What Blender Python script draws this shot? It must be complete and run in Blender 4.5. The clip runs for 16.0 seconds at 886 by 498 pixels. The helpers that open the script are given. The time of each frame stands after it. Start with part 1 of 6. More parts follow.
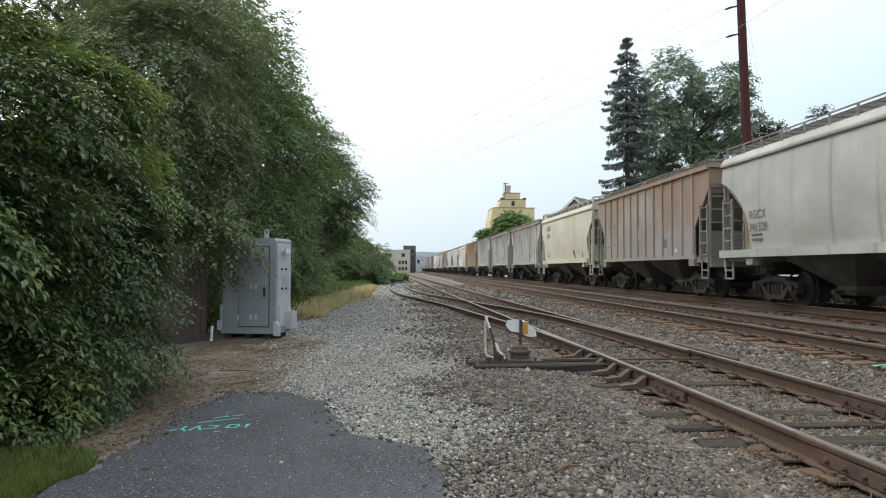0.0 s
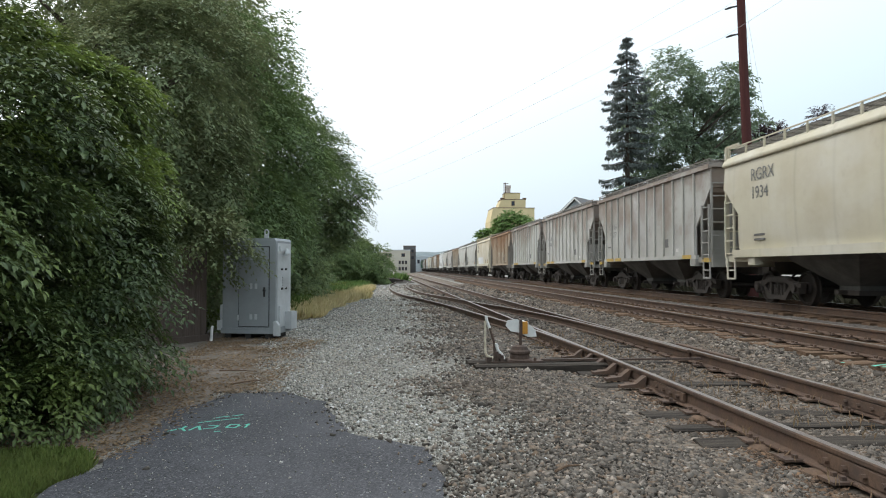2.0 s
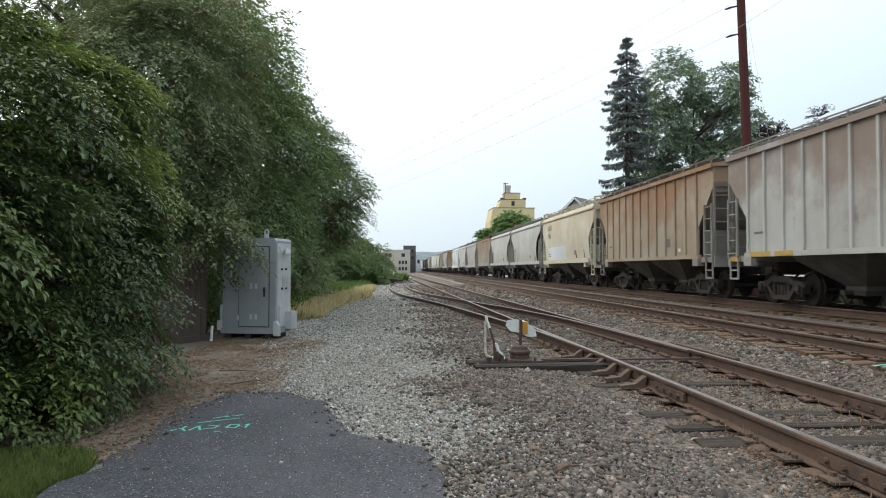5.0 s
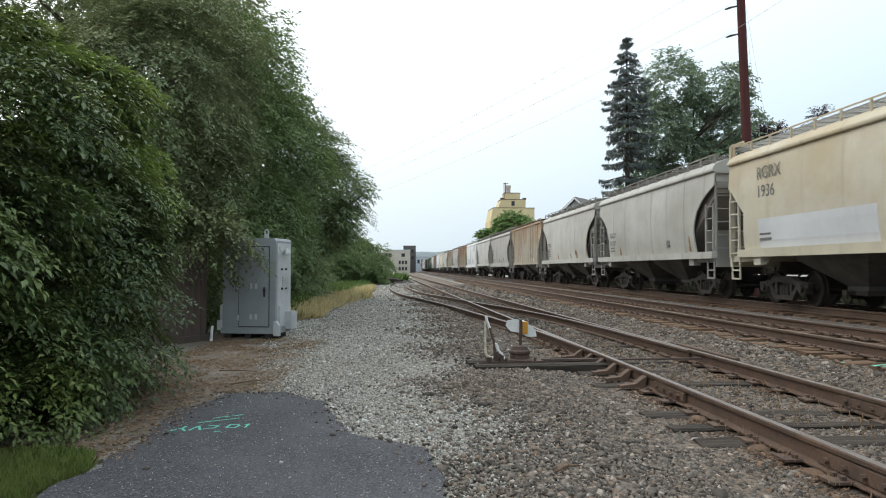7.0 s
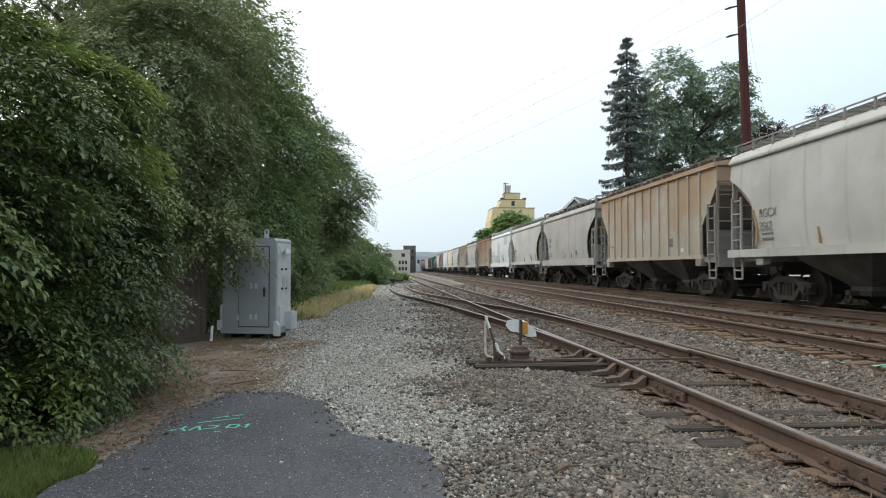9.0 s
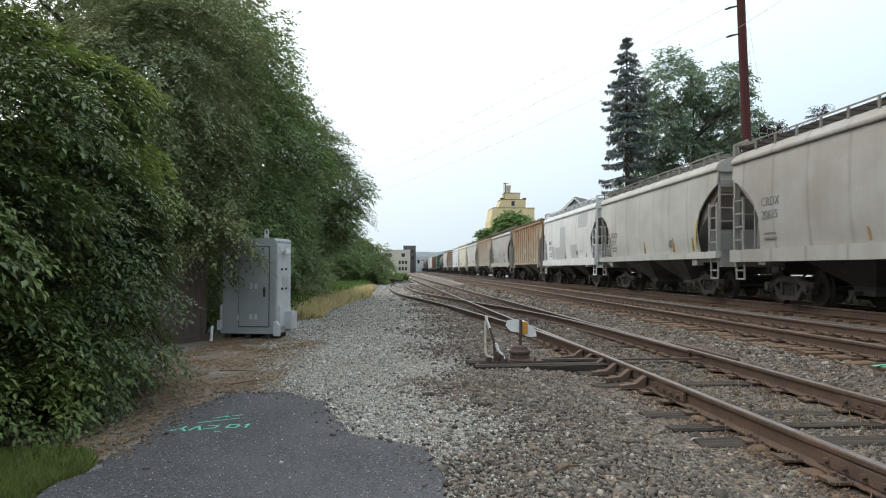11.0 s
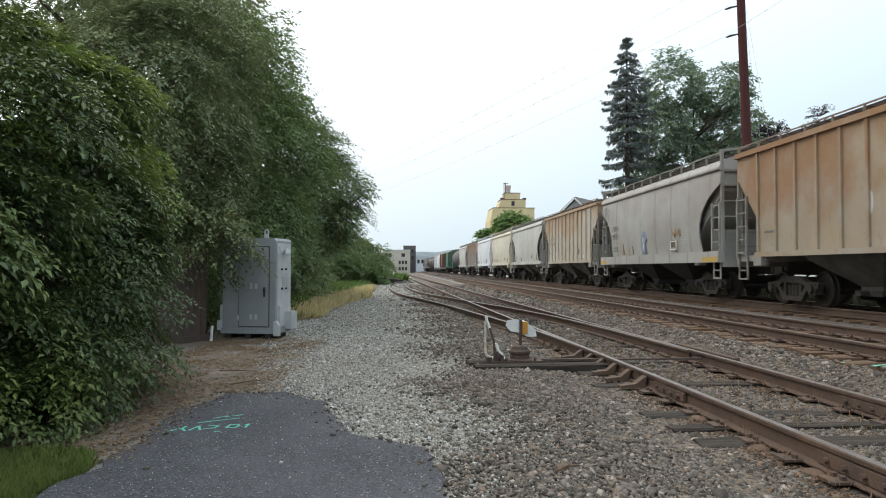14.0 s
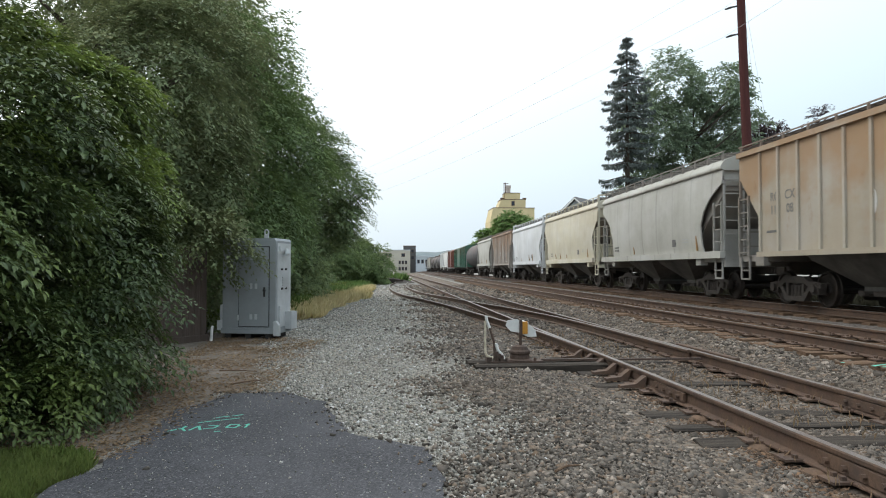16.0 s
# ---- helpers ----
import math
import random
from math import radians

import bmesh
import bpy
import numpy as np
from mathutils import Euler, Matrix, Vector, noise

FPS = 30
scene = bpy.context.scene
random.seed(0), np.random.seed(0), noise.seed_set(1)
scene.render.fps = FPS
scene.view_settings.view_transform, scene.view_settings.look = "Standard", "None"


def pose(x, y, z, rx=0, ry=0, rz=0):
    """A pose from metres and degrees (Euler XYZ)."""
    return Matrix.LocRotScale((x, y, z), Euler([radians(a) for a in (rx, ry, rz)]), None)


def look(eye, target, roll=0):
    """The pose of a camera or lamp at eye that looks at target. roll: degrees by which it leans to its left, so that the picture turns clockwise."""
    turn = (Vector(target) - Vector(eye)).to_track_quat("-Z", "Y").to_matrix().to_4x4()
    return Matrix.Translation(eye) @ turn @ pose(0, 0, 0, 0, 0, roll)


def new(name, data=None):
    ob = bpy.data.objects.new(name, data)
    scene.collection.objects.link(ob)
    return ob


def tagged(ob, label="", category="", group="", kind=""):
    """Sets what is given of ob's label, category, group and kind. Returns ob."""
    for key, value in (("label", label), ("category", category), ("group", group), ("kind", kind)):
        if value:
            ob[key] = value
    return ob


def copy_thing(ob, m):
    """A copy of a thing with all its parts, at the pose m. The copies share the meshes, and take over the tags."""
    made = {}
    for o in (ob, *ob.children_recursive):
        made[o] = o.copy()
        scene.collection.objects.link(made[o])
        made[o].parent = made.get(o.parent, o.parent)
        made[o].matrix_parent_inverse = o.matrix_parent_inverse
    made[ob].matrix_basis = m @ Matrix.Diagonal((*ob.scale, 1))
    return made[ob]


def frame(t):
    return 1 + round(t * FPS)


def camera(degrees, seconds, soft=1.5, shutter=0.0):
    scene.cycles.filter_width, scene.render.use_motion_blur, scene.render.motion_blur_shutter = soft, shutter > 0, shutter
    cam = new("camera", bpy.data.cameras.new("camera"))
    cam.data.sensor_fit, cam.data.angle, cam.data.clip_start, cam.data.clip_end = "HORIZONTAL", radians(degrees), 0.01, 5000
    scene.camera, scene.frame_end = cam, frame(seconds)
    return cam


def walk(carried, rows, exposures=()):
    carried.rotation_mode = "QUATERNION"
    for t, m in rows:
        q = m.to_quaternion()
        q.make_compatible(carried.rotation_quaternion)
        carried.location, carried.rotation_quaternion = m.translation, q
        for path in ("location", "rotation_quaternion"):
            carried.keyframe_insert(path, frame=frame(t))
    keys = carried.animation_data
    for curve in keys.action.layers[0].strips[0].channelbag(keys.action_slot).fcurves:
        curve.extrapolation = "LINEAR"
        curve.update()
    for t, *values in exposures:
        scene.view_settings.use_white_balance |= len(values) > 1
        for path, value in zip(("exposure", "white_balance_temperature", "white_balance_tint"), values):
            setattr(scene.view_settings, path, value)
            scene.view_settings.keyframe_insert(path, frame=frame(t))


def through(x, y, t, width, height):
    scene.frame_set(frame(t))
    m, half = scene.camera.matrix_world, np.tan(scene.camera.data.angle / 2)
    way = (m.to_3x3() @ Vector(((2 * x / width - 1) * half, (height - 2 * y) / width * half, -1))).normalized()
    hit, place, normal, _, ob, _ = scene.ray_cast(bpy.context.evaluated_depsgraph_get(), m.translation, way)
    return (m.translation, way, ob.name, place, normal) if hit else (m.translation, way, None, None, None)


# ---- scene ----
# The camera stands still beside the tracks; y runs along the tracks, x to the right.
cam = camera(62.57, 16.0, soft=1.05, shutter=0.12)
EYE = pose(0, 0, 1.35, 91.55, 0, -3.5)
walk(cam, [(0, EYE), (16, EYE)])

# ---- light: a bright overcast sky ----
world = bpy.data.worlds.new("overcast_sky")
scene.world = world
world.use_nodes = True
wn, wl = world.node_tree.nodes, world.node_tree.links
wn.clear()
w_out = wn.new("ShaderNodeOutputWorld")
w_bg = wn.new("ShaderNodeBackground")
w_sky = wn.new("ShaderNodeTexSky")
w_sky.sky_type = "NISHITA"
w_sky.sun_disc = False
w_sky.sun_elevation, w_sky.sun_rotation = radians(48), radians(-60)
w_sky.dust_density, w_sky.air_density = 6.0, 1.0
# the overcast veil: twice as bright overhead as at the skyline, whiter towards the hidden sun
SUN_WAY = Vector((-35, 20, 44)).normalized()
w_co = wn.new("ShaderNodeTexCoord")
w_xyz = wn.new("ShaderNodeSeparateXYZ")
wl.new(w_co.outputs["Generated"], w_xyz.inputs[0])


def sky_math(op, a, b):
    x = wn.new("ShaderNodeMath")
    x.operation = op
    for socket, val in ((x.inputs[0], a), (x.inputs[1], b)):
        if isinstance(val, (int, float)):
            socket.default_value = val
        else:
            wl.new(val, socket)
    return x.outputs[0]


w_up = sky_math("MAXIMUM", w_xyz.outputs[2], 0.0)
w_sun = wn.new("ShaderNodeVectorMath")
w_sun.operation = "DOT_PRODUCT"
w_sun.inputs[1].default_value = SUN_WAY
wl.new(w_co.outputs["Generated"], w_sun.inputs[0])
w_near = sky_math("MAXIMUM", w_sun.outputs["Value"], 0.0)
w_level = sky_math("ADD", sky_math("MULTIPLY", w_up, 1.2), sky_math("ADD", sky_math("MULTIPLY", w_near, 0.55), 0.77))
w_tint = wn.new("ShaderNodeMix")
w_tint.data_type = "RGBA"
w_tint.inputs[6].default_value = (4.75, 5.9, 6.75, 1)
w_tint.inputs[7].default_value = (6.3, 6.55, 6.6, 1)
wl.new(sky_math("MULTIPLY", w_near, 1.2), w_tint.inputs[0])
w_veil = wn.new("ShaderNodeVectorMath")
w_veil.operation = "SCALE"
wl.new(w_tint.outputs[2], w_veil.inputs[0])
wl.new(w_level, w_veil.inputs["Scale"])
w_mix = wn.new("ShaderNodeMix")
w_mix.data_type = "RGBA"
w_mix.inputs[0].default_value = 0.92
wl.new(w_sky.outputs[0], w_mix.inputs[6])
wl.new(w_veil.outputs[0], w_mix.inputs[7])
wl.new(w_mix.outputs[2], w_bg.inputs[0])
w_bg.inputs[1].default_value = 0.125
wl.new(w_bg.outputs[0], w_out.inputs[0])
sun = new("sun", bpy.data.lights.new("sun", "SUN"))
sun.data.energy, sun.data.angle, sun.data.color = 0.5, radians(40), (1.0, 0.95, 0.87)
sun.matrix_world = look((-35, 20, 44), (0, 0, 0))
scene.view_settings.exposure = 0.32


# ---- mesh helpers ----
class Geo:
    """Vertices and faces of one mesh in the making."""

    def __init__(self):
        self.v, self.f = [], []

    def add(self, verts, faces):
        n = len(self.v)
        self.v.extend([tuple(p) for p in verts])
        self.f.extend([tuple(i + n for i in q) for q in faces])
        return self

    def box(self, x0, y0, z0, x1, y1, z1, m=None):
        p = [Vector(c) for c in ((x0, y0, z0), (x1, y0, z0), (x1, y1, z0), (x0, y1, z0), (x0, y0, z1), (x1, y0, z1), (x1, y1, z1), (x0, y1, z1))]
        if m is not None:
            p = [m @ c for c in p]
        return self.add(p, [(3, 2, 1, 0), (4, 5, 6, 7), (0, 1, 5, 4), (1, 2, 6, 5), (2, 3, 7, 6), (3, 0, 4, 7)])

    def bar(self, a, b, w, h=None):
        """A square bar from a to b."""
        a, b = Vector(a), Vector(b)
        h = w if h is None else h
        m = Matrix.Translation(a) @ (b - a).to_track_quat("Z", "Y").to_matrix().to_4x4()
        return self.box(-w / 2, -h / 2, 0, w / 2, h / 2, (b - a).length, m)

    def tube(self, a, b, r0, r1=None, n=8):
        a, b = Vector(a), Vector(b)
        r1 = r0 if r1 is None else r1
        m = Matrix.Translation(a) @ (b - a).to_track_quat("Z", "Y").to_matrix().to_4x4()
        d = (b - a).length
        ring = [(math.cos(2 * math.pi * i / n), math.sin(2 * math.pi * i / n)) for i in range(n)]
        p = [m @ Vector((c * r0, s * r0, 0)) for c, s in ring] + [m @ Vector((c * r1, s * r1, d)) for c, s in ring]
        q = [(i, (i + 1) % n, n + (i + 1) % n, n + i) for i in range(n)]
        return self.add(p, q + [tuple(range(n - 1, -1, -1)), tuple(range(n, 2 * n))])

    def prism(self, outline, a, b, axis="x"):
        """An outline of (u, w) pushed from a to b along an axis."""
        put = {"x": lambda u, w, t: (t, u, w), "y": lambda u, w, t: (u, t, w), "z": lambda u, w, t: (u, w, t)}[axis]
        n = len(outline)
        p = [put(u, w, a) for u, w in outline] + [put(u, w, b) for u, w in outline]
        return self.add(p, [(i, (i + 1) % n, n + (i + 1) % n, n + i) for i in range(n)] + [tuple(range(n - 1, -1, -1)), tuple(range(n, 2 * n))])

    def loft(self, rings, closed=True, caps=True):
        n = len(rings[0])
        p = [c for r in rings for c in r]
        k = n if closed else n - 1
        q = [(j * n + i, j * n + (i + 1) % n, (j + 1) * n + (i + 1) % n, (j + 1) * n + i) for j in range(len(rings) - 1) for i in range(k)]
        if caps and closed:
            q += [tuple(range(n - 1, -1, -1)), tuple(range((len(rings) - 1) * n, len(rings) * n))]
        return self.add(p, q)

    def mesh(self, name, material, smooth=False):
        me = bpy.data.meshes.new(name)
        me.from_pydata(self.v, [], self.f)
        bm = bmesh.new()
        bm.from_mesh(me)
        bmesh.ops.recalc_face_normals(bm, faces=bm.faces)
        bm.to_mesh(me)
        bm.free()
        me.materials.append(material)
        if smooth:
            me.shade_smooth()
            me.set_sharp_from_angle(angle=radians(40))
        return me


def part(name, geo, material, parent=None, label="", at=None, smooth=False):
    """One mesh object, under a thing or a part."""
    data = geo.mesh(name, material, smooth) if isinstance(geo, Geo) else geo
    ob = new(name, data)
    if parent is not None:
        ob.parent = parent
    if at is not None:
        ob.matrix_basis = at
    if label:
        ob["label"] = label
    return ob


def bulk(name, verts, faces, material, smooth=False):
    """A mesh straight from arrays of vertices and of faces with equal corners."""
    verts, faces = np.asarray(verts, np.float32), np.asarray(faces, np.int32)
    me = bpy.data.meshes.new(name)
    me.vertices.add(len(verts))
    me.vertices.foreach_set("co", verts.ravel())
    c = faces.shape[1]
    me.loops.add(faces.size)
    me.loops.foreach_set("vertex_index", faces.ravel())
    me.polygons.add(len(faces))
    me.polygons.foreach_set("loop_start", np.arange(0, faces.size, c, dtype=np.int32))
    me.update(calc_edges=True)
    me.validate()
    me.materials.append(material)
    if smooth:
        me.shade_smooth()
    return me


def thing(name, at, label, category, group="", kind=""):
    ob = new(name)
    ob.matrix_basis = at
    ob.empty_display_size = 0.2
    return tagged(ob, label, category, group, kind)


# ---- materials ----
class Nodes:
    """Short forms for building a node material."""

    def __init__(self, name, rough=0.8, metal=0.0, spec=0.5):
        self.m = bpy.data.materials.new(name)
        self.m.use_nodes = True
        self.n, self.l = self.m.node_tree.nodes, self.m.node_tree.links
        self.b = self.n["Principled BSDF"]
        self.b.inputs["Roughness"].default_value = rough
        self.b.inputs["Metallic"].default_value = metal
        self.b.inputs["Specular IOR Level"].default_value = spec
        self.co = self.n.new("ShaderNodeTexCoord")
        self.gm = self.n.new("ShaderNodeNewGeometry")

    def coords(self, scale=(1, 1, 1), kind="Object"):
        mp = self.n.new("ShaderNodeMapping")
        mp.inputs["Scale"].default_value = scale
        self.l.new(self.co.outputs[kind] if kind != "Position" else self.gm.outputs["Position"], mp.inputs["Vector"])
        return mp.outputs[0]

    def noise(self, size, detail=4, rough=0.6, stretch=(1, 1, 1), kind="Object", shift=None):
        t = self.n.new("ShaderNodeTexNoise")
        t.inputs["Scale"].default_value = size
        t.inputs["Detail"].default_value = detail
        t.inputs["Roughness"].default_value = rough
        self.l.new(self.coords(stretch, kind), t.inputs["Vector"])
        if shift is not None:
            t.noise_dimensions = "4D"
            self.l.new(shift, t.inputs["W"])
        return t.outputs[0]

    def voronoi(self, size, kind="Position", out="Distance", feature="F1"):
        t = self.n.new("ShaderNodeTexVoronoi")
        t.feature = feature
        t.inputs["Scale"].default_value = size
        self.l.new(self.coords((1, 1, 1), kind), t.inputs["Vector"])
        return t.outputs[out]

    def ramp(self, fac, stops):
        r = self.n.new("ShaderNodeValToRGB")
        e = r.color_ramp.elements
        while len(e) < len(stops):
            e.new(0.5)
        for k, (p, c) in zip(e, stops):
            k.position = p
            k.color = (*c, 1) if isinstance(c, tuple) else (c, c, c, 1)
        self.l.new(fac, r.inputs[0])
        return r.outputs[0]

    def mix(self, fac, a, b, mode="MIX"):
        x = self.n.new("ShaderNodeMix")
        x.data_type, x.blend_type = "RGBA", mode
        for socket, val in ((x.inputs[0], fac), (x.inputs[6], a), (x.inputs[7], b)):
            if isinstance(val, (int, float)):
                socket.default_value = val
            elif isinstance(val, tuple):
                socket.default_value = (*val, 1)
            else:
                self.l.new(val, socket)
        return x.outputs[2]

    def math(self, op, a, b=0.0):
        x = self.n.new("ShaderNodeMath")
        x.operation = op
        for socket, val in ((x.inputs[0], a), (x.inputs[1], b)):
            if isinstance(val, (int, float)):
                socket.default_value = val
            else:
                self.l.new(val, socket)
        return x.outputs[0]

    def color(self, c):
        self.l.new(c, self.b.inputs["Base Color"])
        return self

    def rough(self, c):
        self.l.new(c, self.b.inputs["Roughness"])
        return self

    def bump(self, height, dist=0.01, strength=1.0):
        x = self.n.new("ShaderNodeBump")
        x.inputs["Distance"].default_value = dist
        x.inputs["Strength"].default_value = strength
        self.l.new(height, x.inputs["Height"])
        self.l.new(x.outputs[0], self.b.inputs["Normal"])
        return self

    def random(self):
        return self.n.new("ShaderNodeObjectInfo").outputs["Random"]

    def island(self):
        return self.gm.outputs["Random Per Island"]


def plain(name, c, rough=0.7, metal=0.0, dark=0.6, size=6.0, bump=0.0):
    """One colour with grime at two scales."""
    s = Nodes(name, rough, metal)
    d = tuple(v * dark for v in c)
    k = s.mix(s.ramp(s.noise(size, 6), [(0.35, 0.0), (0.7, 1.0)]), c, d)
    s.color(s.mix(s.ramp(s.noise(size * 9, 4), [(0.4, 0.0), (0.75, 0.35)]), k, d))
    if bump:
        s.bump(s.noise(size * 5, 5), bump)
    return s.m


def car_paint(name, c, rust=(0.22, 0.10, 0.05), amount=0.35, grime=0.5, rough=0.55, seams=0.0):
    """Weathered railcar paint: soft clouds of dirt, a few long runs, rust from the roof, weld seams."""
    s = Nodes(name, rough, spec=0.35)
    dirt = tuple(v * 0.58 for v in (c[0], c[1] * 0.96, c[2] * 0.88))
    pale = tuple(min(0.8, 0.5 * v + 0.5 * (sum(c) / 3) * 1.2) for v in c)
    shift = s.math("MULTIPLY", s.random(), 30.0)
    cloud = s.noise(0.45, 4, 0.55, (0.6, 1.0, 1.3), shift=shift)
    runs = s.noise(1.0, 3, 0.55, (0.4, 1.6, 0.16), shift=shift)
    patch = s.noise(1.5, 6, 0.62, (0.5, 0.8, 0.8), shift=shift)
    k = s.mix(s.ramp(cloud, [(0.36, 0.0), (0.66, grime)]), c, dirt)
    k = s.mix(s.ramp(s.noise(0.8, 4, 0.6, (0.5, 0.7, 1.0), shift=s.math("ADD", shift, 7.0)), [(0.46, 0.0), (0.64, 0.6)]), k, pale)
    k = s.mix(s.ramp(runs, [(0.52, 0.0), (0.74, grime * 0.7)]), k, dirt)
    high = s.n.new("ShaderNodeSeparateXYZ")
    s.l.new(s.co.outputs["Object"], high.inputs[0])
    lift = s.math("MULTIPLY", s.math("SUBTRACT", high.outputs[2], 2.6), 0.10)
    spread = s.math("ADD", s.mix(0.45, cloud, patch), lift)
    k = s.mix(s.ramp(spread, [(0.47, 0.0), (0.56, amount * 0.75), (0.66, min(1.0, amount * 1.35))]), k, rust)
    k = s.mix(s.ramp(s.noise(3.0, 5, 0.7, (0.5, 1.2, 0.5), shift=shift), [(0.60, 0.0), (0.72, min(0.7, amount))]), k, tuple(v * 0.75 for v in rust))
    if seams:
        wave = s.math("ABSOLUTE", s.math("SUBTRACT", s.math("FRACT", s.math("MULTIPLY", high.outputs[1], 0.66)), 0.5))
        stain = s.ramp(wave, [(0.0, 1.0), (0.012, 0.8), (0.05, 0.12), (0.11, 0.0)])
        some = s.ramp(s.noise(0.9, 3, 0.6, (0.3, 1, 0.35), shift=shift), [(0.36, 0.1), (0.62, seams)])
        k = s.mix(s.math("MULTIPLY", stain, some), k, tuple(v * 0.62 for v in dirt))
    k = s.mix(s.ramp(s.noise(11.0, 5, 0.7, shift=shift), [(0.56, 0.0), (0.74, min(0.45, grime * 0.7))]), k, dirt)
    s.color(k).bump(s.noise(0.9, 2, 0.5), 0.02, 0.5)
    return s.m


def leaf_material(name, dark, light, tip, rough=0.6, through=0.3, patch=0.5, spec=0.2):
    """Leaves that differ one by one, with fresher patches a metre or two across."""
    s = Nodes(name, rough, spec=spec)
    k = s.ramp(s.island(), [(0.0, dark), (0.6, light), (0.95, light), (1.0, tip)])
    k = s.mix(s.ramp(s.noise(0.5, 3, 0.6, kind="Position"), [(0.52, 0.0), (0.68, patch)]), k, tip)
    k = s.mix(s.ramp(s.noise(0.83, 3, 0.6, (1, 1, 1.3), kind="Position"), [(0.5, 0.0), (0.68, 0.6)]), k, dark)
    s.color(k)
    tr = s.n.new("ShaderNodeBsdfTranslucent")
    s.l.new(s.mix(0.5, k, tip), tr.inputs[0])
    mx = s.n.new("ShaderNodeMixShader")
    mx.inputs[0].default_value = through
    s.l.new(s.b.outputs[0], mx.inputs[1])
    s.l.new(tr.outputs[0], mx.inputs[2])
    s.l.new(mx.outputs[0], s.n["Material Output"].inputs[0])
    return s.m


def gravel_material():
    s = Nodes("crushed_stone", 0.9)
    cell = s.voronoi(60.0, out="Color")
    dist = s.voronoi(60.0)
    g = s.ramp(cell, [(0.0, (0.20, 0.19, 0.17)), (0.5, (0.37, 0.353, 0.315)), (1.0, (0.54, 0.515, 0.465))])
    brown = s.ramp(s.noise(0.35, 5, 0.65, kind="Position"), [(0.45, 0.0), (0.68, 0.55)])
    g = s.mix(brown, g, (0.28, 0.235, 0.19))
    fine = s.noise(60, 3, kind="Position")
    g = s.mix(s.ramp(fine, [(0.35, 0.45), (0.6, 0.0)]), g, (0.08, 0.075, 0.07))
    # darken the cell edges: shade in the gaps between stones, as colour
    g = s.mix(s.ramp(dist, [(0.35, 0.0), (0.7, 0.7)]), g, (0.08, 0.075, 0.07))
    s.color(g).bump(s.mix(0.35, s.ramp(dist, [(0.0, 1.0), (0.6, 0.0)]), fine), 0.018, 0.9)
    return s.m


def ballast_material(name, tone, stain):
    s = Nodes(name, 0.92)
    cell = s.voronoi(20.0, out="Color")
    g = s.ramp(cell, [(0.0, tuple(v * 0.5 for v in tone)), (0.55, tone), (1.0, tuple(v * 1.5 for v in tone))])
    g = s.mix(s.ramp(s.noise(0.5, 5, kind="Position"), [(0.4, 0.1), (0.7, 0.75)]), g, stain)
    s.color(g).bump(s.ramp(s.voronoi(20.0), [(0.0, 1.0), (0.7, 0.0)]), 0.035, 0.9)
    return s.m


def stone_material(name, lo, hi, warm):
    s = Nodes(name, 0.9, spec=0.2)
    g = s.ramp(s.island(), [(0.0, lo), (0.7, hi), (0.9, warm), (1.0, tuple(min(0.7, v * 1.9) for v in hi))])
    g = s.mix(s.ramp(s.noise(0.35, 5, 0.65, kind="Position"), [(0.5, 0.0), (0.72, 0.45)]), g, tuple(v * 0.75 for v in warm))
    s.color(s.mix(s.ramp(s.noise(40, 3, kind="Position"), [(0.3, 0.4), (0.6, 0.0)]), g, lo))
    return s.m


def rust_material(name, c, c2, rough=0.85, metal=0.1):
    s = Nodes(name, rough, metal)
    k = s.mix(s.ramp(s.noise(5, 6, kind="Position"), [(0.35, 0.0), (0.7, 1.0)]), c, c2)
    k = s.mix(s.ramp(s.noise(45, 4, kind="Position"), [(0.45, 0.0), (0.7, 0.6)]), k, tuple(v * 0.45 for v in c))
    s.color(k).bump(s.noise(50, 4, kind="Position"), 0.004, 0.7)
    return s.m


def wood_material(name, c, c2, along=(6, 0.6, 6)):
    s = Nodes(name, 0.9, spec=0.15)
    shift = s.math("MULTIPLY", s.random(), 20.0)
    grain = s.noise(3.0, 6, 0.7, along, shift=shift)
    k = s.mix(s.ramp(grain, [(0.35, 0.0), (0.65, 1.0)]), c, c2)
    k = s.mix(s.ramp(s.random(), [(0.0, 0.0), (1.0, 0.5)]), k, tuple(v * 0.6 for v in c))
    s.color(k).bump(grain, 0.022, 1.0)
    return s.m


def asphalt_material():
    s = Nodes("worn_asphalt", 0.85, spec=0.2)
    k = s.ramp(s.voronoi(95.0, out="Color"), [(0.0, (0.02, 0.02, 0.022)), (0.5, (0.050, 0.049, 0.054)), (0.8, (0.092, 0.091, 0.098)), (0.94, (0.16, 0.16, 0.165)), (1.0, (0.5, 0.5, 0.5))])
    k = s.mix(s.ramp(s.noise(1.1, 6, 0.65, kind="Position"), [(0.4, 0.0), (0.75, 0.7)]), k, (0.098, 0.097, 0.105))
    s.color(k).bump(s.noise(120, 4, kind="Position"), 0.006, 0.9)
    return s.m


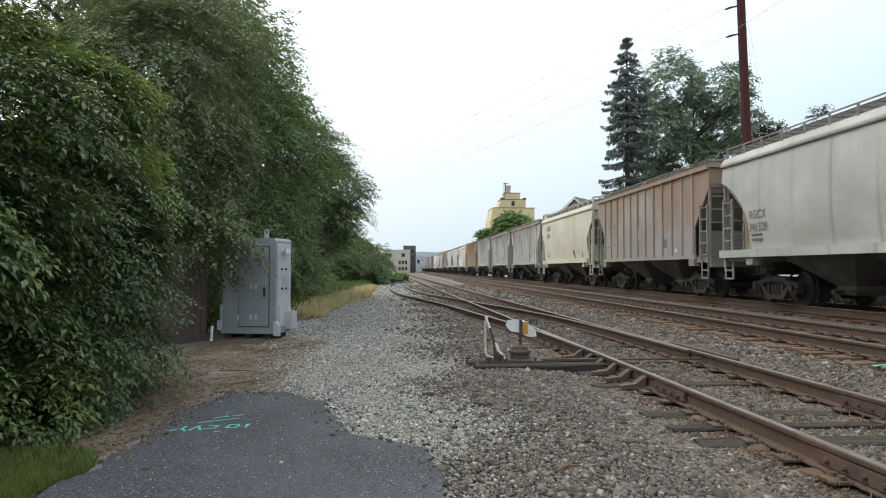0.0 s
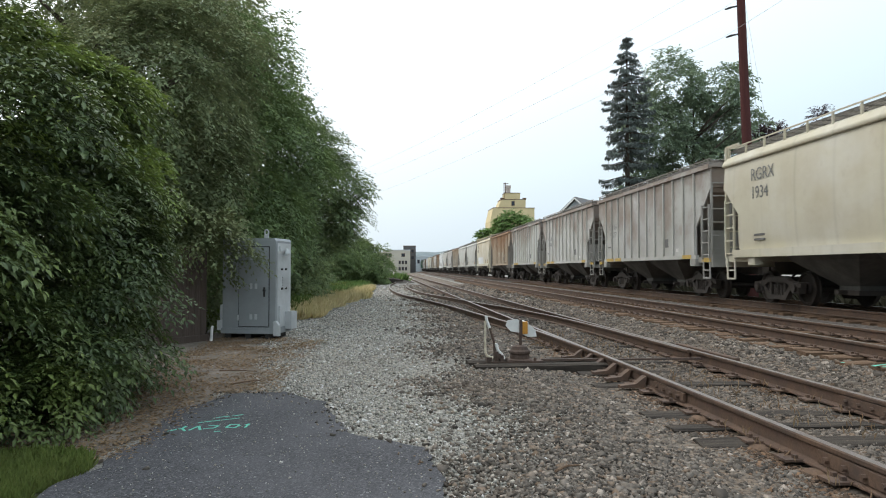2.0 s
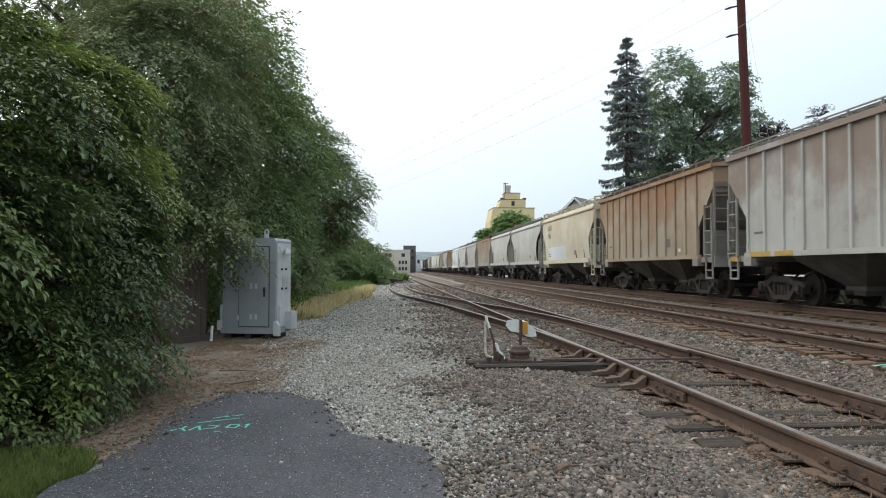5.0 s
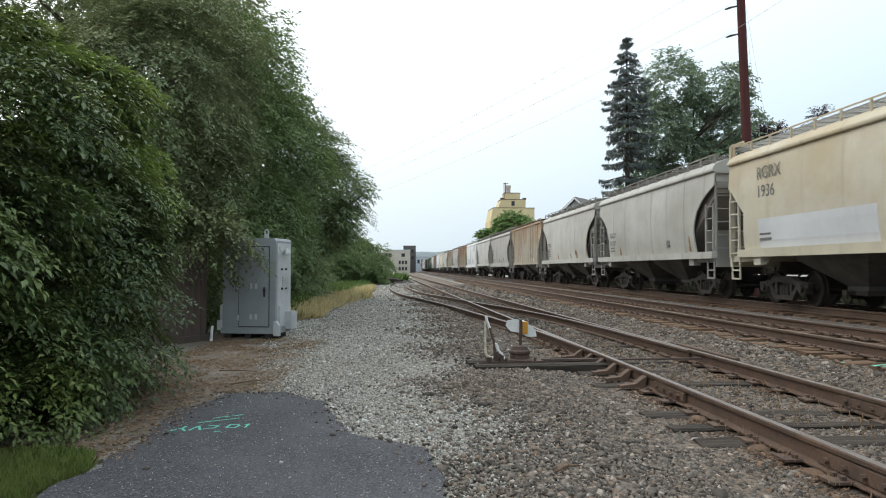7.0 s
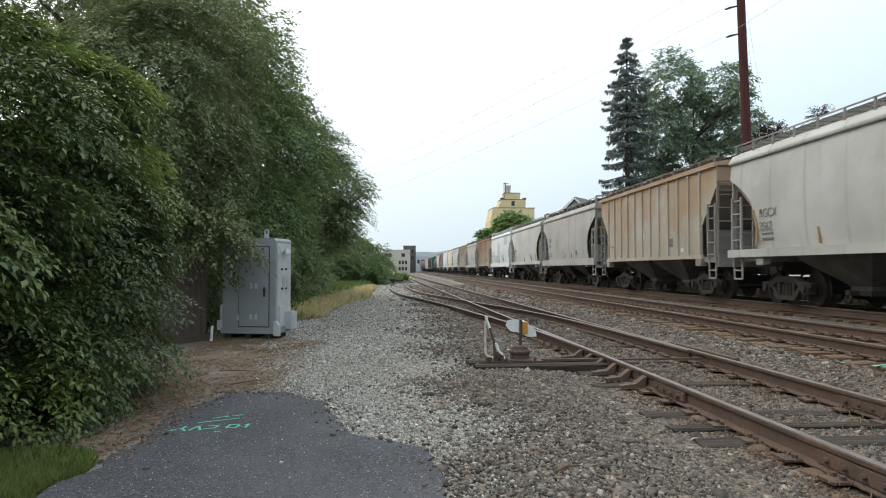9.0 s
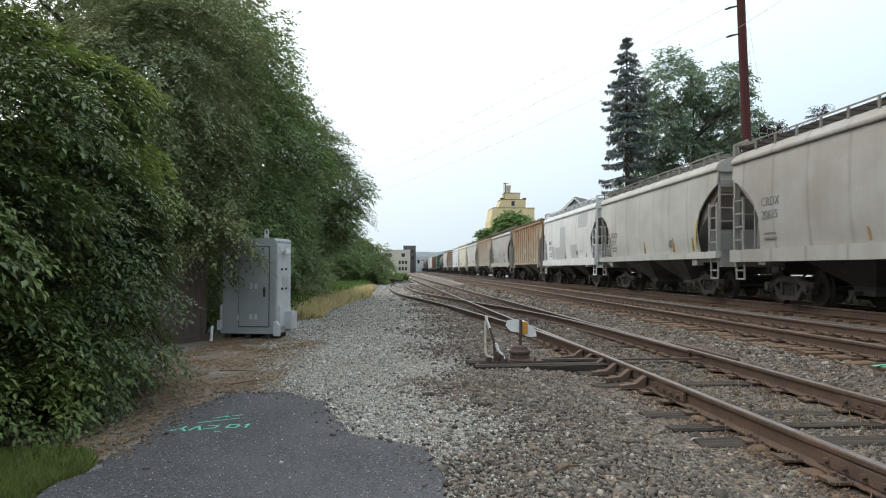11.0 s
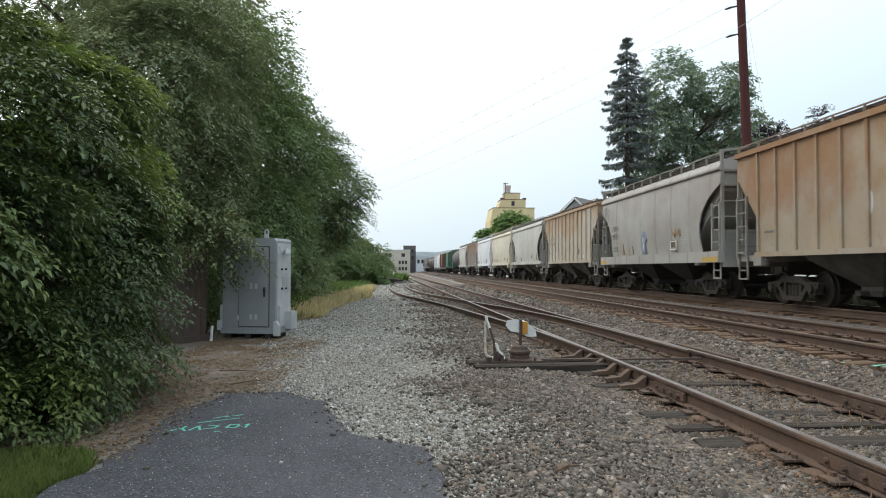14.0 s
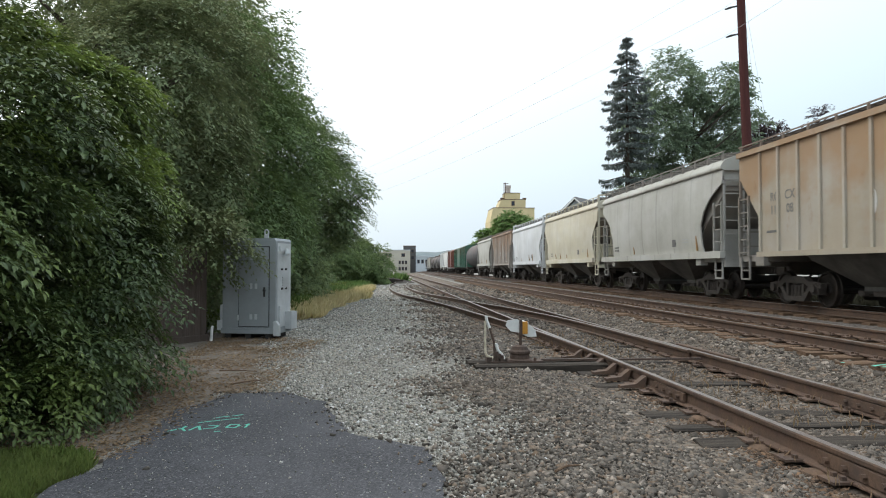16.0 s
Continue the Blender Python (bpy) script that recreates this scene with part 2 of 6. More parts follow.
M_GRAVEL = gravel_material()
M_BALLAST = ballast_material("main_line_ballast", (0.14, 0.125, 0.112), (0.075, 0.062, 0.052))
M_STONE = stone_material("lane_stone", (0.12, 0.115, 0.10), (0.46, 0.437, 0.39), (0.39, 0.335, 0.27))
M_STONE_RUST = stone_material("rusty_stone", (0.055, 0.04, 0.03), (0.15, 0.10, 0.068), (0.20, 0.12, 0.07))
M_STONE_DARK = stone_material("ballast_stone", (0.045, 0.038, 0.032), (0.205, 0.178, 0.152), (0.19, 0.135, 0.095))
M_BED = ballast_material("yard_track_bed", (0.14, 0.118, 0.095), (0.135, 0.088, 0.055))
M_ASPHALT = asphalt_material()
M_RAIL = rust_material("rusty_rail", (0.125, 0.075, 0.048), (0.072, 0.049, 0.04))
M_RAILTOP = rust_material("worn_rail_head", (0.16, 0.125, 0.105), (0.24, 0.21, 0.19), 0.42, 0.6)
M_RUST_DUST = rust_material("rust_dust", (0.15, 0.09, 0.055), (0.09, 0.06, 0.042), 0.95, 0.0)
M_TIE = wood_material("weathered_tie", (0.085, 0.07, 0.057), (0.015, 0.013, 0.012), (0.7, 7, 7))
M_TIE_RUST = wood_material("rust_stained_tie", (0.20, 0.13, 0.085), (0.10, 0.065, 0.045), (0.7, 7, 7))
M_BLACK = plain("grimy_black_steel", (0.035, 0.031, 0.028), 0.75, 0.0, 0.6, 5, 0.004)
M_TRUCK = rust_material("grimy_truck_steel", (0.052, 0.042, 0.035), (0.032, 0.027, 0.024))
M_WHEEL = rust_material("dark_wheel_steel", (0.05, 0.038, 0.032), (0.03, 0.025, 0.022), 0.6, 0.4)
M_LETTER = plain("faded_black_lettering", (0.13, 0.13, 0.125), 0.7, 0, 1.35, 9)
# ---- ground and tracks ----
RNG = np.random.default_rng(7)


def ground_height(x, y):
    """The lie of the land: flat gravel, then two low steps up to the main line."""
    prof_x = [-3000, -6.5, -5.0, 1.6, 2.3, 4.9, 5.7, 8.5, 9.1, 12.6, 14.5, 3000]
    prof_z = [0.1, 0.05, 0.0, 0.0, -0.07, -0.07, 0.095, 0.095, 0.19, 0.19, 0.1, 0.1]
    return float(np.interp(x, prof_x, prof_z))


def sheet(name, xs, ys, height, material, rough=0.0):
    v = [(x, y, height(x, y) + rough * noise.noise((x * 1.3, y * 1.3, 0.3)) + rough * 0.5 * noise.noise((x * 5, y * 5, 2))) for y in ys for x in xs]
    n = len(xs)
    f = [(j * n + i, j * n + i + 1, (j + 1) * n + i + 1, (j + 1) * n + i) for j in range(len(ys) - 1) for i in range(n - 1)]
    return bulk(name, v, f, material, True)


gx = [-3000, -800, -250, -90, -40, -20, -12, -8] + list(np.arange(-6, 14.01, 0.25)) + [16, 20, 30, 60, 150, 400, 1000, 3000]
gy = [-3000, -300, -50, -12, -4] + list(np.arange(0, 40.01, 0.4)) + [44, 50, 60, 75, 100, 140, 200, 300, 500, 900, 1800, 4000]
ground = part("ground", sheet("ground", gx, gy, ground_height, M_GRAVEL, 0.009), None)
tagged(ground, "grey crushed-stone yard ground beside the railway tracks", "ground", kind="structure")

bx = list(np.arange(5.55, 12.9, 0.3))
by = [-240, -150, -80, -45] + list(np.arange(-30, 60, 0.6)) + [70, 85, 110, 150, 210, 300]
ballast = part("ballast", sheet("ballast", bx, by, lambda x, y: ground_height(x, y) + 0.022 * min(1, (x - 5.5) * 4) - 0.0, M_BALLAST, 0.015), None)
tagged(ballast, "dark brown oil-stained ballast bed of the main line", "ballast", kind="structure")

# the worn asphalt drive with its ragged edge
EDGE = [(-2.2, -6), (-2.15, 2.0), (-2.09, 4.46), (-1.98, 5.46), (-2.04, 6.3), (-2.04, 7.03), (-1.81, 7.84), (-1.24, 7.97), (-0.72, 7.29), (-0.41, 6.0), (0.15, 5.42), (0.28, 4.32), (0.45, 2.0), (0.6, -6)]


def ragged(points, amp, step=0.06, seed=0.0):
    out = []
    for k in range(len(points)):
        a, b = Vector(points[k]), Vector(points[(k + 1) % len(points)])
        n = max(1, int((b - a).length / step))
        d = (b - a).normalized()
        for i in range(n):
            p = a + (b - a) * (i / n)
            o = amp * (noise.noise((p.x * 2.5, p.y * 2.5, seed)) + 0.6 * noise.noise((p.x * 9, p.y * 9, seed + 3)))
            out.append((p.x - d.y * o, p.y + d.x * o))
    return out


def flat_patch(name, outline, z, thick, material):
    g = Geo()
    g.prism(outline, z - thick, z, "z")
    bm = bmesh.new()
    me = g.mesh(name, material)
    bm.from_mesh(me)
    bmesh.ops.triangulate(bm, faces=[f for f in bm.faces if len(f.verts) > 4])
    bm.to_mesh(me)
    bm.free()
    return me


ASPHALT_EDGE = ragged(EDGE, 0.09)
M_SOIL = plain("brown_leafy_soil", (0.22, 0.18, 0.145), 0.95, 0, 0.5, 5, 0.03)
soil = part("soil", flat_patch("soil", ragged([(-4.6, 4.6), (-2.3, 4.8), (-1.95, 6.2), (-1.8, 7.9), (-1.6, 8.2), (-1.75, 9.2), (-2.1, 10.6), (-2.0, 12.0), (-2.5, 13.3), (-2.5, 15.5), (-4.6, 15.5)], 0.22, 0.1, 5.0), 0.022, 0.05, M_SOIL), None)
tagged(soil, "bare brown soil strewn with dead leaves by the bush", "soil", kind="structure")
asphalt = part("pavement", flat_patch("pavement", ASPHALT_EDGE, 0.03, 0.08, M_ASPHALT), None)
tagged(asphalt, "worn dark asphalt drive with a crumbling edge", "pavement", kind="structure")


def catmull(points, step=0.6):
    """A smooth line through a few points of the plan."""
    p = [Vector(q) for q in points]
    p = [2 * p[0] - p[1]] + p + [2 * p[-1] - p[-2]]
    out = []
    for i in range(1, len(p) - 2):
        n = max(2, int((p[i + 1] - p[i]).length / step))
        for k in range(n):
            t = k / n
            out.append(0.5 * (2 * p[i] + (p[i + 1] - p[i - 1]) * t + (2 * p[i - 1] - 5 * p[i] + 4 * p[i + 1] - p[i + 2]) * t * t + (3 * p[i] - p[i - 1] - 3 * p[i + 1] + p[i + 2]) * t ** 3))
    return out + [p[-2]]


RAIL = [(-0.072, -0.172), (0.072, -0.172), (0.072, -0.160), (0.012, -0.142), (0.009, -0.048), (0.034, -0.036), (0.037, -0.008), (0.030, 0.0), (-0.030, 0.0), (-0.037, -0.008), (-0.034, -0.036), (-0.009, -0.048), (-0.012, -0.142), (-0.072, -0.160)]
HEAD = [(-0.031, -0.004), (0.031, -0.004), (0.029, 0.002), (-0.029, 0.002)]


def along(profile, path, z):
    rings = []
    for i, p in enumerate(path):
        d = (path[min(i + 1, len(path) - 1)] - path[max(i - 1, 0)]).normalized()
        rings.append([(p.x + d.y * u, p.y - d.x * u, (z(p.y) if callable(z) else z) + w) for u, w in profile])
    return Geo().loft(rings)


def add_rail(parent, path, z, label=""):
    ob = part("rail", along(RAIL, path, z), M_RAIL, parent, label)
    part("rail_head", along(HEAD, path, z), M_RAILTOP, ob, "worn bright running surface")
    return ob


def line(x0, slope, y0, y1, step=4.0):
    n = int((y1 - y0) / step)
    return [Vector((x0 + slope * (y0 + (y1 - y0) * i / n), y0 + (y1 - y0) * i / n)) for i in range(n + 1)]


def tie_mesh(length, material, seed):
    rnd = random.Random(seed)
    g = Geo()
    n = 7
    rings = []
    for i in range(n):
        x = -length / 2 + length * i / (n - 1)
        j = [rnd.uniform(-0.022, 0.022) for _ in range(6)]
        rings.append([(x, -0.115 + j[0], -0.17), (x, 0.115 + j[1], -0.17), (x, 0.115 + j[2], -0.015 + j[4]), (x, 0.09 + j[2], 0.0 + j[4] * 0.7), (x, -0.09 + j[3], 0.0 + j[5] * 0.7), (x, -0.115 + j[3], -0.015 + j[5])])
    return g.loft(rings).mesh("tie", material)


def tie_plate_mesh():
    g = Geo().box(-0.19, -0.09, 0, 0.19, 0.09, 0.018)
    for sx in (-0.1, 0.1):
        for sy in (-0.05, 0.05):
            g.box(sx - 0.016, sy - 0.016, 0.018, sx + 0.016, sy + 0.016, 0.045)
    return g.mesh("tie_plate", M_RAIL)


TIES = [tie_mesh(2.6, M_TIE, i) for i in range(4)]
TIES_RUST = [tie_mesh(2.6, M_TIE_RUST, 10 + i) for i in range(4)]
PLATE = tie_plate_mesh()


def lay_ties(parent, centre, y0, y1, pitch, z, meshes, plates_to=0.0, gauge=0.755, jitter=0.03, sink=0.012):
    y, k = y0, 0
    while y < y1:
        cx = centre(y)
        t = part("tie", meshes[k % len(meshes)], None, parent)
        t.matrix_basis = pose(cx + RNG.uniform(-0.08, 0.08), y, z + RNG.uniform(-sink, 0.004), RNG.uniform(-2, 2) * sink * 60, RNG.uniform(-0.5, 0.5), RNG.uniform(-1.5, 1.5) * jitter * 30)
        if y < plates_to:
            for s in (-gauge, gauge):
                part("tie_plate", PLATE, None, parent, at=pose(cx + s, y, z + 0.004))
        y += pitch + RNG.uniform(-0.03, 0.03)
        k += 1


# the yard track with its turnout, next to the drive
bed = part("track_bed", sheet("track_bed", list(np.arange(2.1, 5.5, 0.17)), list(np.arange(-6, 70, 0.3)) + [80, 100, 140, 200, 300], lambda x, y: ground_height(x, y) + 0.018 + (0.02 if y > 75 else 0), M_BED, 0.014), None)
tagged(bed, "brown dirt and stone bed of the yard track", "track bed", kind="structure")
yard = thing("track_yard", pose(0, 0, 0), "rusty yard track with a turnout on half-buried ties", "railway track", kind="structure")
Z1 = 0.15
add_rail(yard, line(3.02, -0.0165, -8, 200), Z1)
add_rail(yard, line(4.52, -0.0165, -8, 200), Z1)
DIV_L = catmull([(2.86, 10.4), (2.70, 14.0), (2.40, 17.2), (2.05, 20.2), (1.65, 24.0), (0.98, 29.0), (0.12, 35), (-0.45, 43.5), (-0.62, 54), (-0.25, 66)])
DIV_R = catmull([(4.30, 10.6), (4.18, 14.5), (3.95, 18.4), (3.40, 22.6), (2.80, 26.0), (2.15, 30.6), (1.30, 36), (0.75, 43.5), (0.55, 54), (0.85, 66)])
add_rail(yard, DIV_L, Z1 - 0.004)
add_rail(yard, DIV_R, Z1 - 0.004)
lay_ties(yard, lambda y: 3.77 - 0.0165 * y, -7, 60, 0.55, -0.026, TIES, 26, jitter=0.06, sink=0.045)
lay_ties(yard, lambda y: float(np.interp(y, [18, 25, 30, 36, 44, 56], [3.0, 2.2, 1.4, 0.6, 0.1, 0.0])), 19, 56, 0.6, -0.032, TIES)

# the middle and the far main-line tracks
Z2, Z3 = 0.35, 0.45
mid = thing("track_middle", pose(0, 0, 0), "main-line track of brown rails on rust-stained ties", "railway track", kind="structure")
add_rail(mid, line(6.28, 0.0, -240, 260), Z2)
add_rail(mid, line(7.79, 0.0, -240, 260), Z2)
lay_ties(mid, lambda y: 7.03, -12, 75, 0.5, Z2 - 0.18, TIES_RUST, 40)
far = thing("track_far", pose(0, 0, 0), "main-line track under the passing freight train", "railway track", kind="structure")
TX = 10.65
add_rail(far, line(TX - 0.755, 0.0, -240, 560), Z3)
add_rail(far, line(TX + 0.755, 0.0, -240, 560), Z3)
lay_ties(far, lambda y: TX, -12, 60, 0.52, Z3 - 0.18, TIES_RUST, 0)
# ---- the freight train ----
PITCH, SPEED = 12.85, 12.909
PAINT = {
    "grey_white": car_paint("weathered_light_grey_paint", (0.46, 0.455, 0.415), (0.30, 0.27, 0.23), 0.22, 0.5, seams=0.55),
    "ribbed_grey": car_paint("dirty_light_grey_paint", (0.44, 0.435, 0.41), (0.23, 0.175, 0.14), 0.7, 0.5, 0.65),
    "dull_grey": car_paint("dull_grey_paint", (0.37, 0.355, 0.325), (0.27, 0.22, 0.18), 0.3, 0.5, seams=0.8),
    "white": car_paint("chalky_white_paint", (0.60, 0.61, 0.60), (0.40, 0.38, 0.34), 0.12, 0.3, seams=0.4),
    "blue_white": car_paint("cold_white_paint", (0.58, 0.60, 0.62), (0.42, 0.40, 0.37), 0.12, 0.3),
    "cream": car_paint("cream_paint", (0.56, 0.52, 0.405), (0.40, 0.33, 0.22), 0.22, 0.35, seams=0.25),
    "pale_cream": car_paint("pale_cream_paint", (0.54, 0.495, 0.38), (0.42, 0.31, 0.17), 0.4, 0.4, seams=0.3),
    "grey_brown": car_paint("grey_paint_gone_brown", (0.335, 0.30, 0.265), (0.30, 0.185, 0.115), 0.62, 0.45, 0.75),
    "tan": car_paint("tan_rust_stained_paint", (0.40, 0.35, 0.275), (0.34, 0.20, 0.10), 0.55, 0.4, 0.75),
    "orange": car_paint("orange_rusted_paint", (0.37, 0.295, 0.21), (0.285, 0.16, 0.085), 0.75, 0.5, 0.8),
    "rib_tan": car_paint("pale_tan_rib_paint", (0.43, 0.39, 0.32), (0.33, 0.21, 0.12), 0.35, 0.35, 0.75),
    # faded trim of rusty cars; on slope sheets its darkness is painted shade
    "faded": car_paint("faded_shaded_end_paint", (0.27, 0.25, 0.225), (0.20, 0.125, 0.08), 0.4, 0.6, 0.8),
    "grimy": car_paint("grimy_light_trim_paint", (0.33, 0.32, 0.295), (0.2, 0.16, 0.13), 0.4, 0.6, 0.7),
    "green": car_paint("green_boxcar_paint", (0.035, 0.115, 0.075), amount=0.2),
    "red": car_paint("oxide_red_boxcar_paint", (0.16, 0.05, 0.035), amount=0.3),
    "black": car_paint("black_tank_paint", (0.035, 0.035, 0.038), amount=0.2),
}
M_BODY = PAINT["grey_white"]
# grimy bays, coloured darker to include the shade beneath the car
M_HOPPER = plain("grimy_shaded_hopper_paint", (0.12, 0.112, 0.10), 0.8, 0, 0.3, 1.2)
M_STREAK = plain("orange_rust_streak", (0.36, 0.21, 0.09), 0.8, 0, 0.7, 10)
M_GRATE = plain("weathered_steel_grating", (0.22, 0.205, 0.185), 0.7)
M_GRATE_DARK = plain("rusted_dark_grating", (0.075, 0.06, 0.05), 0.8)
M_YELLOW = plain("yellow_safety_stripe", (0.50, 0.33, 0.07), 0.6, 0, 0.8)
M_PATCH = plain("grey_repaint_patch", (0.41, 0.42, 0.42), 0.6, 0, 0.85)
M_BLUE = plain("blue_spray_paint", (0.17, 0.25, 0.42), 0.6, 0, 0.8)


def wheelset_mesh():
    """Two flanged wheels on one axle along x, about the axle's middle."""
    g = Geo()
    n = 24
    for s in (-1, 1):
        rings = []
        for u, r in ((0.69, 0.10), (0.69, 0.30), (0.675, 0.36), (0.675, 0.445), (0.70, 0.445), (0.715, 0.42), (0.80, 0.415), (0.81, 0.36), (0.775, 0.34), (0.765, 0.16), (0.83, 0.13), (0.83, 0.05)):
            rings.append([(s * u, r * math.cos(2 * math.pi * i / n), r * math.sin(2 * math.pi * i / n)) for i in range(n)])
        g.loft(rings)
    g.tube((-0.98, 0, 0), (0.98, 0, 0), 0.075, n=10)
    return g.mesh("wheelset", M_WHEEL)


def side_frame_mesh(s):
    """A cast truck side frame with its spring nest and bearing ends."""
    g = Geo()
    x0, x1 = (0.93, 1.08) if s > 0 else (-1.08, -0.93)
    top = [(-1.12, 0.56), (-0.62, 0.60), (-0.36, 0.72), (0.36, 0.72), (0.62, 0.60), (1.12, 0.56), (1.12, 0.44), (0.66, 0.44), (0.42, 0.56), (-0.42, 0.56), (-0.66, 0.44), (-1.12, 0.44)]
    g.prism(top, x0, x1)
    low = [(-0.72, 0.48), (-0.60, 0.50), (-0.32, 0.24), (0.32, 0.24), (0.60, 0.50), (0.72, 0.48), (0.40, 0.13), (-0.40, 0.13)]
    g.prism(low, x0 + 0.01, x1 - 0.01)
    for c in (-0.34, 0.34):
        g.box(x0 + 0.02, c - 0.05, 0.2, x1 - 0.02, c + 0.05, 0.6)
    for c in (-0.15, 0.0, 0.15):
        g.tube(((x0 + x1) / 2, c, 0.22), ((x0 + x1) / 2, c, 0.5), 0.06, n=8)
    for c in (-0.89, 0.89):
        g.box(x0 - 0.01, c - 0.15, 0.30, x1 + 0.03, c + 0.15, 0.56)
        g.tube((x0, c, 0.43), (s * 1.16, c, 0.43), 0.095, n=10)
    return g.mesh("side_frame", M_TRUCK)


ME_WHEELS, ME_FRAME = wheelset_mesh(), {s: side_frame_mesh(s) for s in (-1, 1)}
ME_BOLSTER = Geo().box(-1.0, -0.17, 0.46, 1.0, 0.17, 0.70).box(-0.25, -0.25, 0.66, 0.25, 0.25, 0.80).box(-0.8, -0.62, 0.3, 0.8, -0.5, 0.42).box(-0.8, 0.5, 0.3, 0.8, 0.62, 0.42).mesh("truck", M_TRUCK)
WHEELSETS = []


def add_truck(car, y):
    truck = part("truck", ME_BOLSTER, None, car, "grimy cast-steel truck", pose(0, y, 0))
    for s in (-1, 1):
        part("side_frame", ME_FRAME[s], None, truck)
    for a in (-0.89, 0.89):
        w = part("wheelset", ME_WHEELS, None, truck, "dark steel wheels on an axle")
        w.matrix_parent_inverse = Matrix.Translation((0, a, 0.42))


def ladder(side, y0, y1, z0, z1, x, rungs):
    """A side ladder of two stiles and rungs."""
    g = Geo()
    for y in (y0, y1):
        g.bar((x, y, z0), (x, y, z1), 0.055)
    for i in range(rungs):
        z = z0 + 0.12 + (z1 - z0 - 0.2) * i / (rungs - 1)
        g.bar((x - side * 0.01, y0, z), (x - side * 0.01, y1, z), 0.032)
    return g


def end_gear(car, half, deck, top, heavy):
    """What both ends of a hopper carry: platform, ladders, rails, brake gear, coupler, steps."""
    for e in (-1, 1):
        Y = lambda y: e * y
        g = Geo().box(-1.5, min(Y(half - 1.5), Y(half)), deck - 0.16, 1.5, max(Y(half - 1.5), Y(half)), deck)
        g.box(-1.52, min(Y(half - 0.1), Y(half)), deck - 0.3, 1.52, max(Y(half - 0.1), Y(half)), deck + 0.02)
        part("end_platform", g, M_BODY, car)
        for s in (-1, 1):
            w = 0.085 if heavy else 0.06
            g = Geo()
            g.bar((s * 1.5, Y(half - 0.08), deck), (s * 1.5, Y(half - 0.08), top - (0.0 if heavy else 0.55)), w)
            g.bar((s * 0.95, Y(half - 0.06), deck), (s * 0.95, Y(half - 0.06), top - 0.3), 0.055)
            n = 6
            for i in range(n):
                z = deck + 0.25 + (top - deck - 0.8) * i / (n - 1)
                g.bar((s * 0.95, Y(half - 0.05), z), (s * 1.5, Y(half - 0.05), z), 0.036)
            if heavy:
                g.bar((s * 1.5, Y(half - 0.08), top), (s * 0.6, Y(half - 0.08), top + 0.10), 0.07)
                g.bar((s * 1.5, Y(half - 0.08), top), (s * 1.35, Y(half - 0.5), top + 0.06), 0.06)
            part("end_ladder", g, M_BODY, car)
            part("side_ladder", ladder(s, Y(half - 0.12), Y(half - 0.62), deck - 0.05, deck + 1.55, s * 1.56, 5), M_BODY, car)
            g = Geo()
            for y in (half - 0.15, half - 0.6):
                g.bar((s * 1.53, Y(y), deck - 0.05), (s * 1.53, Y(y), 0.62), 0.04)
            g.bar((s * 1.53, Y(half - 0.15), 0.63), (s * 1.53, Y(half - 0.6), 0.63), 0.045)
            g.bar((s * 1.53, Y(half - 0.15), 0.86), (s * 1.53, Y(half - 0.6), 0.86), 0.035)
            part("sill_step", g, M_BODY, car)
        g = Geo().box(-0.14, min(Y(half - 1.0), Y(half + 0.1)), 0.74, 0.14, max(Y(half - 1.0), Y(half + 0.1)), 1.02)
        g.box(-0.1, min(Y(half), Y(half + 0.38)), 0.8, 0.1, max(Y(half), Y(half + 0.38)), 0.98)
        g.box(-0.16, min(Y(half + 0.22), Y(half + 0.44)), 0.74, 0.16, max(Y(half + 0.22), Y(half + 0.44)), 1.04)
        g.tube((0.5, Y(half + 0.02), 0.75), (0.3, Y(half + 0.3), 0.45), 0.03, n=6)
        part("coupler", g, M_TRUCK, car)
    g = Geo()
    g.tube((-0.6, half - 0.12, deck + 1.25), (-0.6, half - 0.06, deck + 1.25), 0.27, n=16)
    g.tube((-0.6, half - 0.55, deck + 1.25), (-0.6, half - 0.1, deck + 1.25), 0.05, n=8)
    part("brake_wheel", g, M_TRUCK, car)
    g = Geo().tube((0.35, half - 0.9, deck + 0.28), (0.35, half - 0.2, deck + 0.28), 0.17, n=12).box(-0.25, half - 0.8, deck, 0.05, half - 0.45, deck + 0.5)
    part("brake_cylinder", g, M_TRUCK, car)


def running_board(car, half, z, roof, x, n, rail):
    """Roof walk on posts along both roof edges, with a cross walk at each end."""
    g = Geo()
    for s in (-1, 1):
        for k in range(6):
            c = s * x - 0.26 + 0.104 * k
            g.box(c - 0.017, -half, z, c + 0.017, half, z + 0.03)
        for k in range(25):
            c = -half + 0.1 + (2 * half - 0.2) * k / 24
            g.box(s * x - 0.29, c - 0.02, z - 0.022, s * x + 0.29, c + 0.02, z - 0.002)
    for e in (-1, 1):
        for k in range(4):
            c = e * half - 0.18 + 0.12 * k
            g.box(-x, c - 0.02, z + 0.002, x, c + 0.02, z + 0.032)
    part("roof_walk", g, M_GRATE, car, "open steel grating walkway")
    for s in (-1, 1):
        g = Geo()
        for i in range(n):
            y = -half + 0.15 + (2 * half - 0.3) * i / (n - 1)
            g.bar((s * (x + 0.35), y, roof), (s * (x + 0.35), y, z + rail), 0.05, 0.035)
        g.bar((s * (x + 0.35), -half, z + rail), (s * (x + 0.35), half, z + rail), 0.03)
        part("walk_support", g, M_BODY, car)


